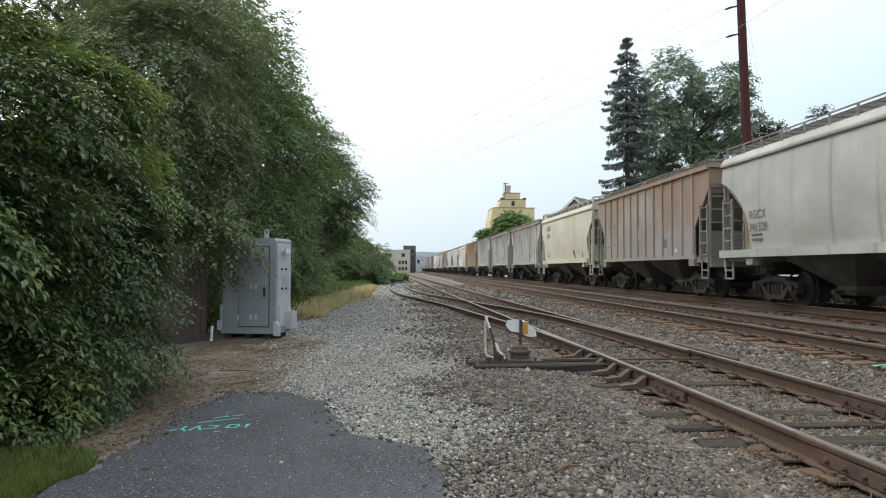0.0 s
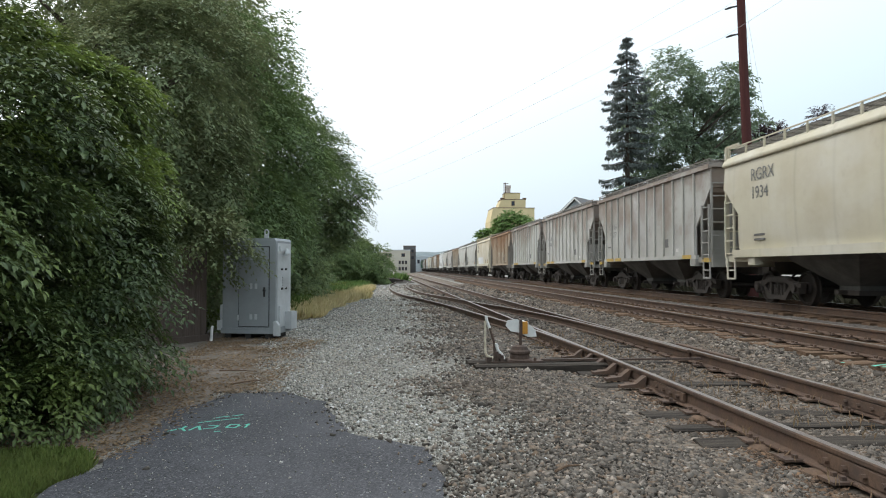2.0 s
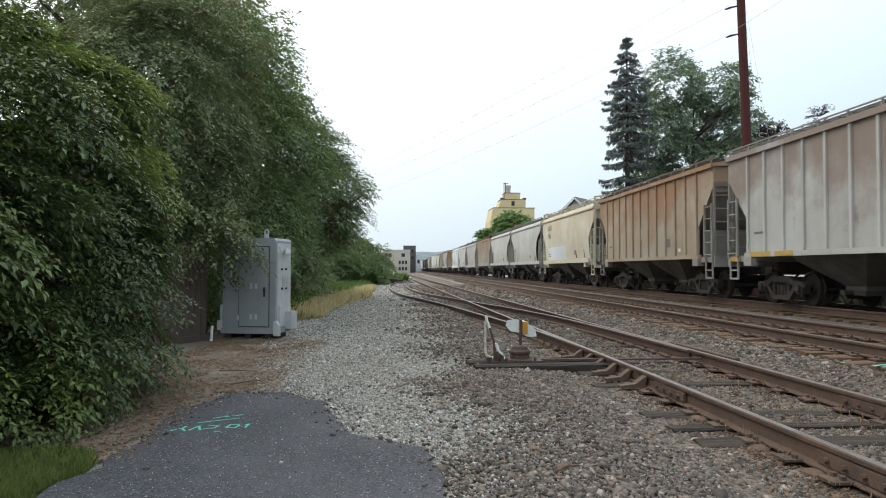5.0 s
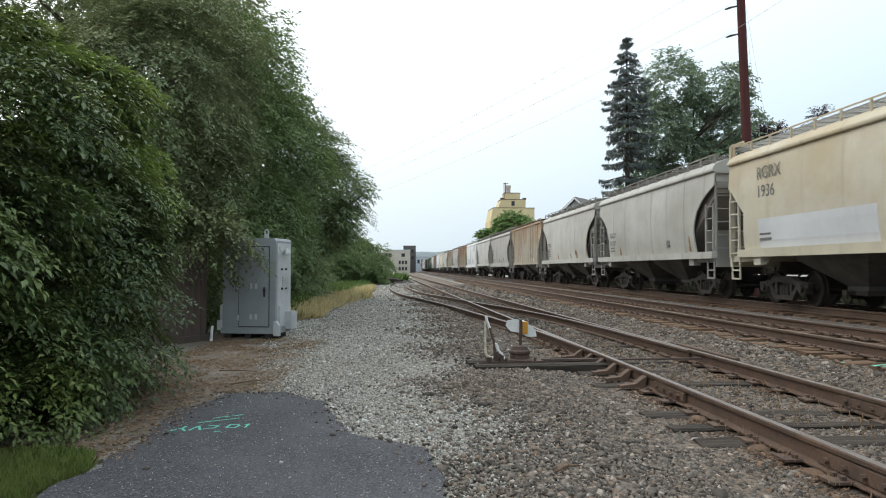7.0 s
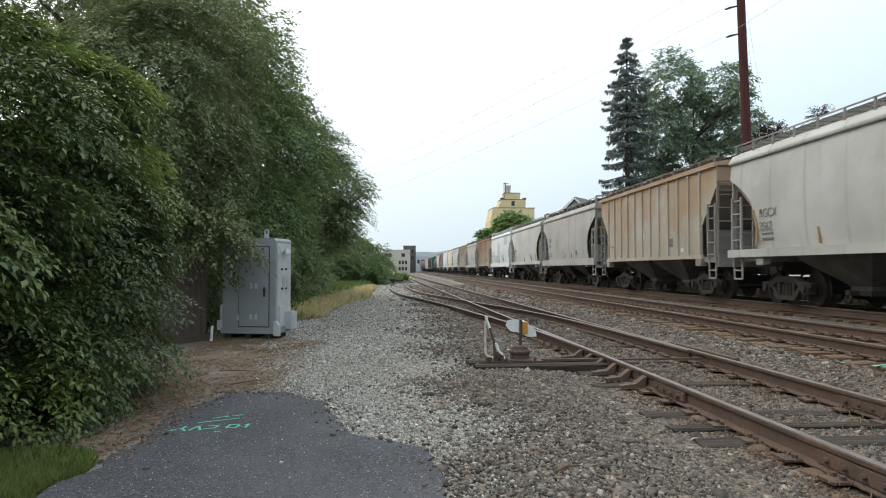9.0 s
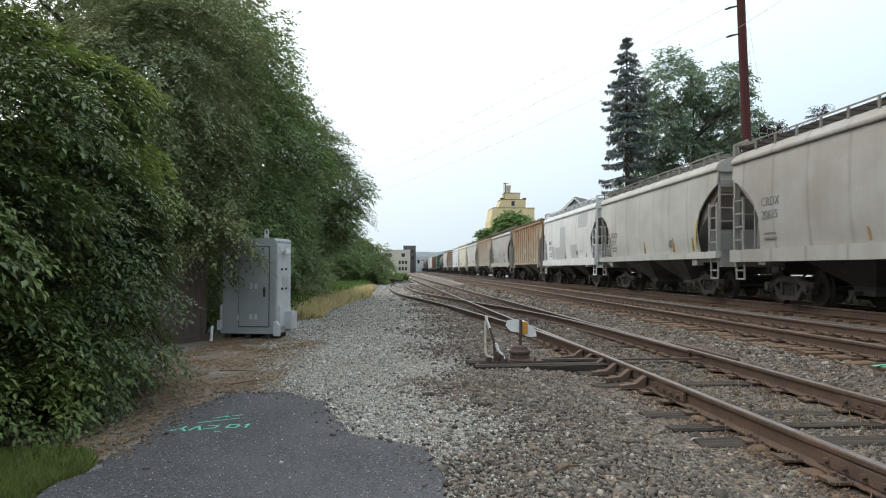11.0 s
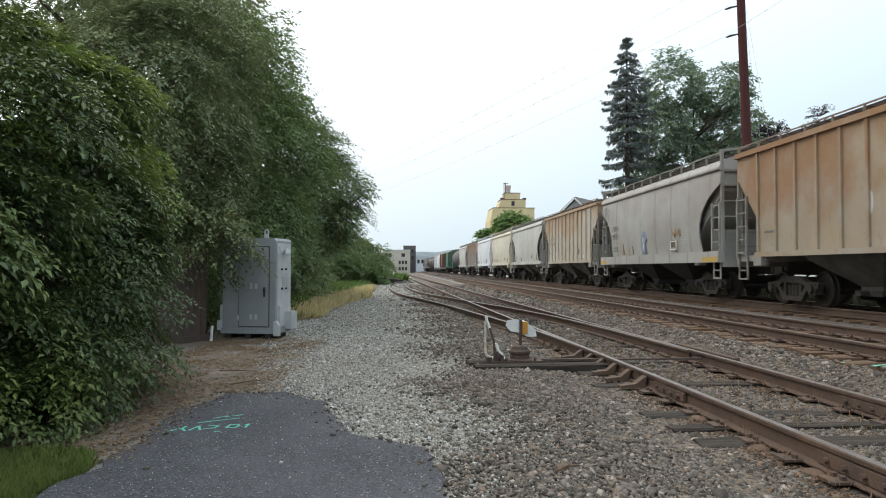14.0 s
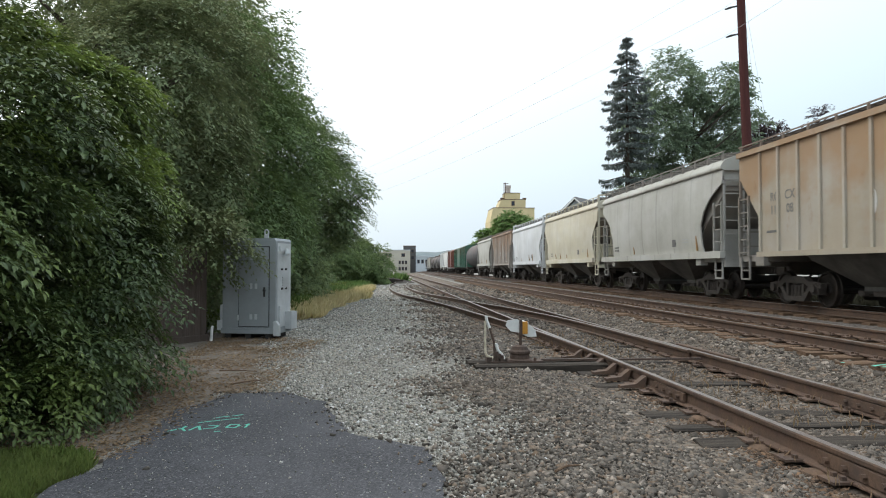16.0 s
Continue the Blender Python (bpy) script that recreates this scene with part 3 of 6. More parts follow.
def hoppers(car, centres, deck, material):
    for c in centres:
        rings = []
        for z, hl, hw in ((deck + 0.02, 1.42, 1.45), (deck - 0.15, 1.30, 1.35), (0.52, 0.36, 0.72), (0.42, 0.36, 0.72)):
            rings.append([(-hw, c - hl, z), (hw, c - hl, z), (hw, c + hl, z), (-hw, c + hl, z)])
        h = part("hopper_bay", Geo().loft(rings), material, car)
        part("outlet_gate", Geo().box(-0.8, c - 0.45, 0.32, 0.8, c + 0.45, 0.43).tube((-1.0, c, 0.38), (1.0, c, 0.38), 0.05, n=8), M_TRUCK, h)


def core(car, half, deck, top, width, run):
    """The closed load space behind the side sheets, with sloping ends."""
    out = [(-half + 0.12, top), (half - 0.12, top), (half - 0.12, top - 0.75), (half - run, deck + 0.02), (-half + run, deck + 0.02), (-half + 0.12, top - 0.75)]
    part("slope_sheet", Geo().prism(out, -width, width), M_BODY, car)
    for e in (-1, 1):
        y0, y1 = sorted((e * (half - 0.118), e * (half - 0.075)))
        part("end_sheet", Geo().box(-width - 0.03, y0, top - 0.60, width + 0.03, y1, top - 0.02), M_BODY, car)
        y0, y1 = sorted((e * (half - 1.02), e * (half - 0.97)))
        g = Geo().box(-width + 0.06, y0, deck, width - 0.06, y1, deck + 0.82)
        for x in (-1.1, -0.4, 0.4, 1.1):
            g.box(x - 0.04, min(y0, y0 + e * 0.1), deck, x + 0.04, max(y1, y1 + e * 0.1), deck + 0.80)
        part("end_bulkhead", g, M_BODY, car)


def side_skin(car, profile, outline_at, stations, smooth=True):
    """A side sheet: the car's cross-section swept along, trimmed at its ends to the cut-out."""
    for s in (-1, 1):
        outer, inner = [], []
        for w, z in profile:
            h = outline_at(z)
            outer.append([(s * w, -h + 2 * h * i / stations, z) for i in range(stations + 1)])
            inner.append([(s * (w - 0.04), -h + 2 * h * i / stations, z) for i in range(stations + 1)])
        rings = [a + b[::-1] for a, b in zip(outer, inner)]
        part("side_panel", Geo().loft(rings), M_BODY, car, smooth=smooth)


def text_part(car, words, x, y, z, size, material=None):
    curve = bpy.data.curves.new("lettering", "FONT")
    curve.body, curve.size, curve.extrude, curve.space_line = words, size, 0.002, 1.05
    tmp = bpy.data.objects.new("lettering", curve)
    me = bpy.data.meshes.new_from_object(tmp)
    bpy.data.objects.remove(tmp)
    me.materials.append(material or M_LETTER)
    ob = part("lettering", me, None, car)
    ob.matrix_basis = Matrix(((0, 0, -1, x), (-1, 0, 0, y), (0, 1, 0, z), (0, 0, 0, 1)))
    return ob


def mark(car, name, y0, y1, z0, z1, x, material, label=""):
    """A painted panel or stencil block lying on the near side."""
    return part(name, Geo().box(x - 0.004, min(y0, y1), z0, x + 0.01, max(y0, y1), z1), material, car, label)


def bow(z):
    """Half width of the rounded side sheet at a height."""
    return float(np.interp(z, [1.3, 1.6, 2.0, 2.5, 3.0, 3.5, 3.75, 3.88], [1.50, 1.555, 1.59, 1.605, 1.60, 1.57, 1.53, 1.47]))


ROOF_ROUND = [(1.50, 3.70), (1.60, 3.715), (1.612, 3.73), (1.612, 3.79), (1.59, 3.82), (1.555, 3.88), (1.50, 3.95), (1.2, 4.08), (0.7, 4.17), (0, 4.20)]


def roof(car, half, section):
    full = section + [(-u, w) for u, w in section[-2::-1]]
    full = full + [(full[-1][0], full[-1][1] - 0.03), (full[0][0], full[0][1] - 0.03)]
    rings = [[(u, y, w) for u, w in full] for y in (-half, -half + 0.03, half - 0.03, half)]
    part("roof", Geo().loft(rings), M_BODY, car, smooth=True)
    for i in range(-2, 3):
        part("hatch", Geo().tube((0, i * 2.1, 4.17), (0, i * 2.1, 4.33), 0.42, 0.40, n=16), M_BODY, car)


def round_hopper(angular=False, tall=False):
    """Two-bay covered hopper with smooth bowed sides."""
    car = thing("covered_hopper_car", pose(0, 0, 0), "two-bay covered hopper freight car", "freight car", "cars of the freight train")
    half = 6.0
    if angular:
        cut = lambda z: float(np.interp(z, [1.3, 1.5, 2.35, 3.05, 3.06, 3.9], [5.15, 5.15, 5.05, 5.82, 5.92, 5.92]))
    else:
        cut = lambda z: float(np.interp(z, [1.3, 1.8, 2.2, 2.6, 2.9, 3.15, 3.28, 3.3, 3.9], [4.60, 4.50, 4.52, 4.75, 5.12, 5.58, 5.90, 5.95, 5.95]))
    zs = [1.3, 1.36, 1.5, 1.7, 1.95, 2.2, 2.35, 2.6, 2.75, 2.9, 3.05, 3.06, 3.18, 3.29, 3.31, 3.5, 3.7, 3.8, 3.86]
    side_skin(car, [(bow(z), z) for z in zs], cut, 24)
    for s in (-1, 1):
        x0 = 1.5 if s > 0 else -1.66
        reach = 5.3 if angular and not tall else 5.98
        part("side_sill", Geo().box(x0, -reach, 1.08 if tall else 1.20, x0 + 0.16, reach, 1.40), M_BODY, car)
        for e in (-1, 1):
            part("jack_pad", Geo().box(s * 1.5 - 0.1, e * 4.35 - 0.17, 1.0, s * 1.5 + 0.12, e * 4.35 + 0.17, 1.2), M_BODY, car)
    core(car, 5.95, 1.25, 3.85, 1.44, 2.6)
    roof(car, 5.96, ROOF_ROUND)
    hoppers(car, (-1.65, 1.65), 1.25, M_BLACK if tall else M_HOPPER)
    running_board(car, 5.95, 4.15, 3.94, 1.12, 13, 0.07)
    end_gear(car, half, 1.25, 4.26 if angular or tall else 3.95, angular or tall)
    part("centre_sill", Geo().box(-0.16, -6.0, 0.78, 0.16, 6.0, 1.2), M_TRUCK, car)
    for y in (-4.1, 4.1):
        add_truck(car, y)
    return car


def ribbed_hopper():
    """Two-bay covered hopper with flat sides and upright ribs."""
    car = thing("covered_hopper_car", pose(0, 0, 0), "two-bay ribbed covered hopper freight car", "freight car", "cars of the freight train")
    cut = lambda z: float(np.interp(z, [1.3, 2.15, 3.25, 3.26, 3.9], [4.85, 4.85, 5.88, 5.93, 5.93]))
    zs = [1.3, 1.6, 1.9, 2.15, 2.5, 2.9, 3.25, 3.26, 3.6, 3.9]
    side_skin(car, [(1.53, z) for z in zs], cut, 2, False)
    for s in (-1, 1):
        for i in range(12):
            y = -4.78 + 9.56 * i / 11
            part("side_rib", Geo().box(s * 1.55 - 0.03, y - 0.04, 1.32, s * 1.55 + 0.03, y + 0.04, 3.84), M_BODY, car)
        part("top_chord", Geo().box(s * 1.56 - 0.05, -5.95, 3.84, s * 1.56 + 0.05, 5.95, 3.97), M_BODY, car)
        part("side_sill", Geo().box(s * 1.53 - 0.05, -4.95, 1.2, s * 1.53 + 0.05, 4.95, 1.32), M_BODY, car)
        for e in (-1, 1):
            part("jack_pad", Geo().box(s * 1.5 - 0.1, e * 4.75 - 0.2, 0.98, s * 1.5 + 0.1, e * 4.75 + 0.2, 1.2), M_BODY, car)
    core(car, 5.95, 1.25, 3.9, 1.46, 2.4)
    roof(car, 5.96, [(1.58, 3.92), (1.58, 3.97), (1.2, 4.03), (0.7, 4.10), (0, 4.14)])
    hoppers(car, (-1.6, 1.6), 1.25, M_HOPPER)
    running_board(car, 5.95, 4.08, 3.93, 1.18, 12, 0.05)
    end_gear(car, 6.0, 1.25, 3.97, False)
    part("centre_sill", Geo().box(-0.16, -6.0, 0.78, 0.16, 6.0, 1.2), M_TRUCK, car)
    for y in (-4.1, 4.1):
        add_truck(car, y)
    return car


def box_car(length):
    car = thing("box_car", pose(0, 0, 0), "steel boxcar with sliding doors", "freight car", "cars of the freight train")
    h = length / 2 - 0.45
    part("body", Geo().prism([(-1.5, 1.1), (1.5, 1.1), (1.5, 3.95), (1.2, 4.15), (0, 4.3), (-1.2, 4.15), (-1.5, 3.95)], -h, h, "y"), M_BODY, car)
    for s in (-1, 1):
        for i in range(-9, 10):
            if abs(i) > 2:
                part("side_rib", Geo().box(s * 1.52 - 0.04, i * h / 9.2 - 0.05, 1.15, s * 1.52 + 0.04, i * h / 9.2 + 0.05, 3.9), M_BODY, car)
        part("door", Geo().box(s * 1.56 - 0.05, -h / 4.4, 1.2, s * 1.56 + 0.05, h / 4.4, 3.8), M_BODY, car)
    part("underframe", Geo().box(-0.3, -h - 0.4, 0.75, 0.3, h + 0.4, 1.1), M_TRUCK, car)
    for e in (-1, 1):
        add_truck(car, e * (h - 2.0))
    return car


def tank_car(length):
    car = thing("tank_car", pose(0, 0, 0), "black cylindrical tank car", "freight car", "cars of the freight train")
    h, n = length / 2 - 0.5, 24
    rings = [[(r * math.cos(2 * math.pi * i / n), y, 2.55 + r * math.sin(2 * math.pi * i / n)) for i in range(n)] for y, r in ((-h, 0.5), (-h + 0.12, 1.05), (-h + 0.45, 1.42), (-h + 0.8, 1.5), (h - 0.8, 1.5), (h - 0.45, 1.42), (h - 0.12, 1.05), (h, 0.5))]
    part("tank", Geo().loft(rings), M_BODY, car, smooth=True)
    part("dome", Geo().tube((0, 0, 3.9), (0, 0, 4.35), 0.6, 0.55, 16), M_BODY, car)
    part("platform", Geo().box(-0.9, -1.2, 4.05, 0.9, 1.2, 4.1), M_GRATE, car)
    part("underframe", Geo().box(-1.4, -h - 0.4, 0.85, 1.4, -h + 1.6, 1.15).box(-1.4, h - 1.6, 0.85, 1.4, h + 0.4, 1.15).box(-0.3, -h, 0.8, 0.3, h, 1.1), M_TRUCK, car)
    for e in (-1, 1):
        part("end_ladder", ladder(-1, e * (h - 0.2), e * (h - 0.65), 1.1, 2.4, -1.4, 4), M_BODY, car)
        add_truck(car, e * (h - 1.6))
    return car


MAKERS = {"round": round_hopper, "tall": lambda: round_hopper(False, True), "angular": lambda: round_hopper(True), "deep": lambda: round_hopper(True, True), "ribbed": ribbed_hopper, "box": lambda: box_car(20.0), "box_short": lambda: box_car(14.5), "tank": lambda: tank_car(15.8)}
LENGTH = {"round": PITCH, "tall": PITCH, "angular": PITCH, "deep": PITCH, "ribbed": PITCH, "box": 20.0, "box_short": 14.5, "tank": 15.8}
PROTO = {}
CONSIST = [
    ("round", "grey_white", "light grey", "RGCX\n341328"), ("ribbed", "grey_brown", "grey and brown stained", "RG   CX\n12    14"), ("angular", "cream", "cream", "RGRX\n1934"),
    ("ribbed", "ribbed_grey", "dirty light grey", "CW  HX\n19   237"), ("ribbed", "ribbed_grey", "dirty light grey", "CM  HX\n19   045"), ("ribbed", "ribbed_grey", "dirty light grey", ""),
    ("ribbed", "orange", "orange rust-stained", ""), ("angular", "pale_cream", "rust-streaked cream", "RGRX\n1936"), ("round", "grey_white", "light grey", "RGCX\n341271"),
    ("round", "grey_white", "light grey", "RGCX\n2562"), ("ribbed", "tan", "tan rust-streaked", ""), ("tall", "dull_grey", "dull grey", "CRDX\n20615"),
    ("round", "grey_white", "light grey", "RGCX\n2577"), ("deep", "white", "white patched", "RGCX\n5679"), ("ribbed", "orange", "orange rust-stained", ""),
    ("tall", "dull_grey", "grey spray-painted", "CRDX\n20599"), ("ribbed", "tan", "tan rust-streaked", "RG   CX\n11     08"), ("round", "grey_white", "light grey", ""),
    ("angular", "cream", "cream", ""), ("angular", "blue_white", "cold white", ""), ("ribbed", "grey_brown", "grey-brown", ""), ("round", "grey_white", "light grey", ""),
    ("tank", "black", "black", ""), ("box", "green", "green", ""), ("box_short", "red", "oxide red", ""), ("round", "white", "white", ""), ("ribbed", "white", "white", ""),
    ("tank", "black", "black", ""), ("tank", "black", "black", ""), ("tank", "black", "black", ""), ("round", "dull_grey", "grey", ""), ("ribbed", "grey_white", "light grey", ""), ("tank", "black", "black", ""),
]
PHRASE = {"deep": "hopper car with deep side sills", "tall": "hopper car with deep side sills", "round": "hopper car with smooth bowed sides", "angular": "hopper car with tall ladders", "ribbed": "ribbed hopper car", "box": "steel boxcar", "box_short": "steel boxcar", "tank": "cylindrical tank car"}
TRAIN = []
rear = 20.4 - PITCH
for shape, paint_name, tone, words in CONSIST:
    y = rear + LENGTH[shape] / 2
    rear += LENGTH[shape]
    if shape not in PROTO:
        PROTO[shape] = MAKERS[shape]()
        TRAIN.append([PROTO[shape], y, paint_name, tone, words, shape])
    else:
        TRAIN.append([copy_thing(PROTO[shape], pose(0, 0, 0)), y, paint_name, tone, words, shape])
for car, y, paint_name, tone, words, shape in TRAIN:
    car.matrix_basis = pose(TX, y, Z3)
    tagged(car, tone + " " + PHRASE[shape] + " on the far track")
    for o in car.children_recursive:
        if o.type == "MESH" and o.data.materials[0] == M_BODY:
            o.material_slots[0].link = "OBJECT"
            base_name = o.name.split(".")[0]
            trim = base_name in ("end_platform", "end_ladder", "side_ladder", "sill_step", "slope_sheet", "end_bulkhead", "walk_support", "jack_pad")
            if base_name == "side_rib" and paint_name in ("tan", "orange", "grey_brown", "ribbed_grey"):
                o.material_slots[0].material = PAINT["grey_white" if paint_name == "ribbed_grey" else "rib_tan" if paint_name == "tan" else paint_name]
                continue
            # every slope sheet gets the darker colour, imitating shade inside the car ends
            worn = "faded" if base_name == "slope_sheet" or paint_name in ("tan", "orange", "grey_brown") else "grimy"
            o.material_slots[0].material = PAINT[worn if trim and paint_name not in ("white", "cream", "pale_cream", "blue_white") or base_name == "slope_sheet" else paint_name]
        if o.name.startswith("roof_walk") and paint_name in ("tan", "orange", "dull_grey"):
            o.material_slots[0].link = "OBJECT"
            o.material_slots[0].material = M_GRATE_DARK
        if o.name.startswith("wheelset"):
            WHEELSETS.append(o)
    if words:
        z = {"round": 2.18, "tall": 2.45, "deep": 2.3, "angular": 3.15, "ribbed": 2.55}[shape]
        text_part(car, words, -1.612 if shape != "ribbed" else -1.536, 4.32, z, 0.31 if shape != "angular" else 0.44)


def oval(car, y, z, ry, rz, x, material):
    n = 14
    part("chalk_spot", Geo().prism([(y + ry * math.cos(2 * math.pi * i / n), z + rz * math.sin(2 * math.pi * i / n)) for i in range(n)], x - 0.004, x + 0.01), material, car)


def scribble(car, pts, w, x, material):
    g = Geo()
    for (y0, z0), (y1, z1) in zip(pts, pts[1:]):
        g.bar((x, y0, z0), (x, y1, z1), 0.008, w)
    part("spray_mark", g, material, car, "faded spray-painted scrawl")


# stencils, repaint patches and stains on the near sides
M_PALE = plain("pale_decal", (0.66, 0.65, 0.62), 0.6, 0, 0.8)
M_DECAL = plain("dark_decal", (0.13, 0.125, 0.12), 0.6, 0, 0.8)
for i, (car, y, paint_name, tone, words, shape) in enumerate(TRAIN[:23]):
    rnd = random.Random(100 + i)
    if shape == "ribbed":
        mark(car, "decal", -2.55, -2.25, 1.62, 1.90, -1.532, M_DECAL)
        mark(car, "decal", -3.45, -3.25, 1.45, 1.56, -1.532, M_PALE)
        mark(car, "decal", 4.0, 4.5, 1.78, 1.84, -1.532, M_DECAL)
        if paint_name in ("orange", "tan", "grey_brown"):
            oval(car, 0.42, 2.2, 0.10, 0.24, -1.532, M_PALE)
        elif paint_name == "ribbed_grey":
            for y0, y1 in ((2.6, 3.4), (3.6, 4.6), (-4.6, -3.9)):
                mark(car, "safety_stripe", y0, y1, 1.21, 1.33, -1.585, M_YELLOW)
            for e in (-1, 1):
                mark(car, "safety_stripe", e * 5.3, e * 5.9, 1.1, 1.22, -1.535, M_YELLOW)
    elif shape in ("round", "angular", "tall", "deep"):
        x = -bow(1.75) - 0.004
        for yy in rnd.sample([2.9, 1.75, 0.2, -1.3, -2.6, -4.2], rnd.randint(2, 4)):
            h = rnd.uniform(0.22, 0.5)
            part("rust_streak", Geo().prism([(yy - 0.03, 1.45), (yy + 0.03, 1.45), (yy + 0.09, 1.45 + h), (yy + 0.03, 1.45 + h)], -bow(1.5) - 0.012, -bow(1.5 + h) - 0.003), M_STREAK, car)
        mark(car, "decal", -2.5, -2.2, 1.62, 1.85, x - 0.002, M_DECAL)
        for k in range(3):
            mark(car, "decal", -3.5, -3.05, 1.72 + 0.09 * k, 1.75 + 0.09 * k, x - 0.002, M_PATCH)
        for k in range(2):
            mark(car, "decal", 3.7, 4.25, 1.62 + 0.12 * k, 1.67 + 0.12 * k, x - 0.002, M_DECAL)
for k in (0, 9, 12):
    for e in (-1, 1):
        scribble(TRAIN[k][0], [(e * 4.50, 1.50), (e * 4.46, 1.85), (e * 4.52, 2.15), (e * 4.62, 2.38)], 0.10, -1.606, M_YELLOW if e < 0 else M_STREAK)
patched = TRAIN[13][0]
for y0, y1, z0, z1 in ((0.1, 1.35, 1.42, 3.2), (1.4, 2.7, 1.42, 2.1), (-4.5, -2.7, 2.95, 3.66), (-2.4, -1.1, 1.45, 2.15), (2.9, 3.6, 1.45, 2.2)):
    zs = np.linspace(z0, z1, 7)
    part("repaint_patch", Geo().loft([[(-bow(zz) - 0.005, y0, zz), (-bow(zz) - 0.005, y1, zz), (-bow(zz) + 0.01, y1, zz), (-bow(zz) + 0.01, y0, zz)] for zz in zs]), M_PATCH, patched, "grey repaint patch")
cream = TRAIN[7][0]
for pale in (patched, cream):
    for o in pale.children:
        if o.name.startswith("roof_walk"):
            o.material_slots[0].link = "OBJECT"
            o.material_slots[0].material = M_PATCH
part("repaint_patch", Geo().loft([[(-bow(zz) - 0.005, -0.3, zz), (-bow(zz) - 0.005, 4.3, zz), (-bow(zz) + 0.01, 4.3, zz), (-bow(zz) + 0.01, -0.3, zz)] for zz in np.linspace(1.42, 2.15, 5)]), PAINT["blue_white"], cream, "cold white repaint patch")
tagged_car = TRAIN[15][0]
X15 = -1.618
scribble(tagged_car, [(0.7, 2.2), (0.45, 2.1), (0.3, 2.25), (0.15, 1.95), (0.5, 1.8), (0.25, 1.65), (0.55, 1.5), (0.3, 1.36)], 0.055, X15 + 0.006, M_BLUE)
scribble(tagged_car, [(0.62, 2.1), (0.6, 1.6), (0.4, 1.45), (0.2, 1.55), (0.35, 1.8), (0.2, 2.05), (0.55, 2.3)], 0.045, X15 + 0.006, M_BLUE)
scribble(tagged_car, [(0.5, 2.0), (0.4, 1.7), (0.48, 1.55)], 0.06, X15 + 0.003, M_PALE)
for z0, z1, y0, y1 in ((1.52, 1.56, -2.75, -2.2), (1.78, 1.82, -2.75, -2.2), (1.52, 1.82, -2.75, -2.70), (1.52, 1.82, -2.25, -2.2)):
    mark(tagged_car, "decal", y0, y1, z0, z1, X15 + 0.01, M_PALE)
M_SCRAWL = plain("faded_dark_scrawl", (0.20, 0.185, 0.17), 0.7, 0, 0.8)
scribble(tagged_car, [(5.75, 3.5), (5.7, 3.05), (5.5, 2.85), (5.4, 3.2), (5.38, 3.55), (5.2, 3.5), (5.0, 3.0), (5.1, 2.7), (4.95, 2.95), (4.8, 3.35), (4.95, 3.45)], 0.035, -1.60, M_SCRAWL)
scribble(tagged_car, [(-3.1, 1.95), (-3.0, 2.2), (-2.9, 1.95), (-2.7, 2.2), (-2.6, 1.95), (-2.35, 2.15)], 0.05, X15, M_STREAK)
for y0, y1 in ((-5.9, -4.9), (5.1, 5.9)):
    mark(tagged_car, "safety_stripe", y0, y1, 1.10, 1.24, -1.664, M_YELLOW)


# ---- trees and plants ----
M_BARK = wood_material("rough_bark", (0.10, 0.08, 0.06), (0.05, 0.042, 0.035), (6, 6, 0.8))
M_LEAF_BUSH = leaf_material("broad_bush_leaves", (0.036, 0.055, 0.026), (0.10, 0.14, 0.056), (0.20, 0.25, 0.055), 0.45, 0.18, 0.7, 0.25)
M_LEAF_SHOOT = leaf_material("young_yellow_green_leaves", (0.11, 0.165, 0.045), (0.19, 0.265, 0.065), (0.27, 0.33, 0.07), 0.45, 0.3, 0.5, 0.25)
M_LEAF_DARK = leaf_material("dark_tree_leaves", (0.085, 0.12, 0.06), (0.165, 0.22, 0.10), (0.22, 0.265, 0.105))
M_LEAF_BROWN = leaf_material("brownish_tree_leaves", (0.095, 0.122, 0.062), (0.18, 0.225, 0.11), (0.25, 0.25, 0.115))
M_LEAF_MID = leaf_material("mid_green_tree_leaves", (0.08, 0.118, 0.052), (0.155, 0.22, 0.09), (0.215, 0.285, 0.09))
# leaf colour lightened to stand in for haze over the distance
M_LEAF_FAR = leaf_material("haze_paled_tree_leaves", (0.14, 0.185, 0.13), (0.21, 0.275, 0.18), (0.25, 0.31, 0.185), 0.7, 0.4)
M_LEAF_LIGHT = leaf_material("fresh_green_leaves", (0.08, 0.14, 0.045), (0.155, 0.25, 0.075), (0.21, 0.30, 0.085))
# dark spruce needles, greyed and paled in colour to imitate haze
M_NEEDLE = leaf_material("haze_paled_needles", (0.09, 0.108, 0.105), (0.145, 0.17, 0.16), (0.17, 0.195, 0.17), 0.7)
M_PLUM = leaf_material("purple_leaves", (0.028, 0.018, 0.022), (0.05, 0.032, 0.035), (0.06, 0.045, 0.04))
M_GRASS = leaf_material("green_grass", (0.075, 0.115, 0.025), (0.14, 0.20, 0.045), (0.25, 0.265, 0.09), 0.8)
M_DRY = leaf_material("dry_yellow_grass", (0.60, 0.48, 0.27), (0.82, 0.70, 0.45), (0.62, 0.56, 0.25), 0.85, 0.5)
M_SCRUB = leaf_material("dull_dark_scrub", (0.045, 0.042, 0.03), (0.075, 0.072, 0.048), (0.10, 0.09, 0.06), 0.85)
M_LITTER = leaf_material("brown_fallen_leaves", (0.11, 0.07, 0.045), (0.25, 0.165, 0.10), (0.42, 0.32, 0.20), 0.85)


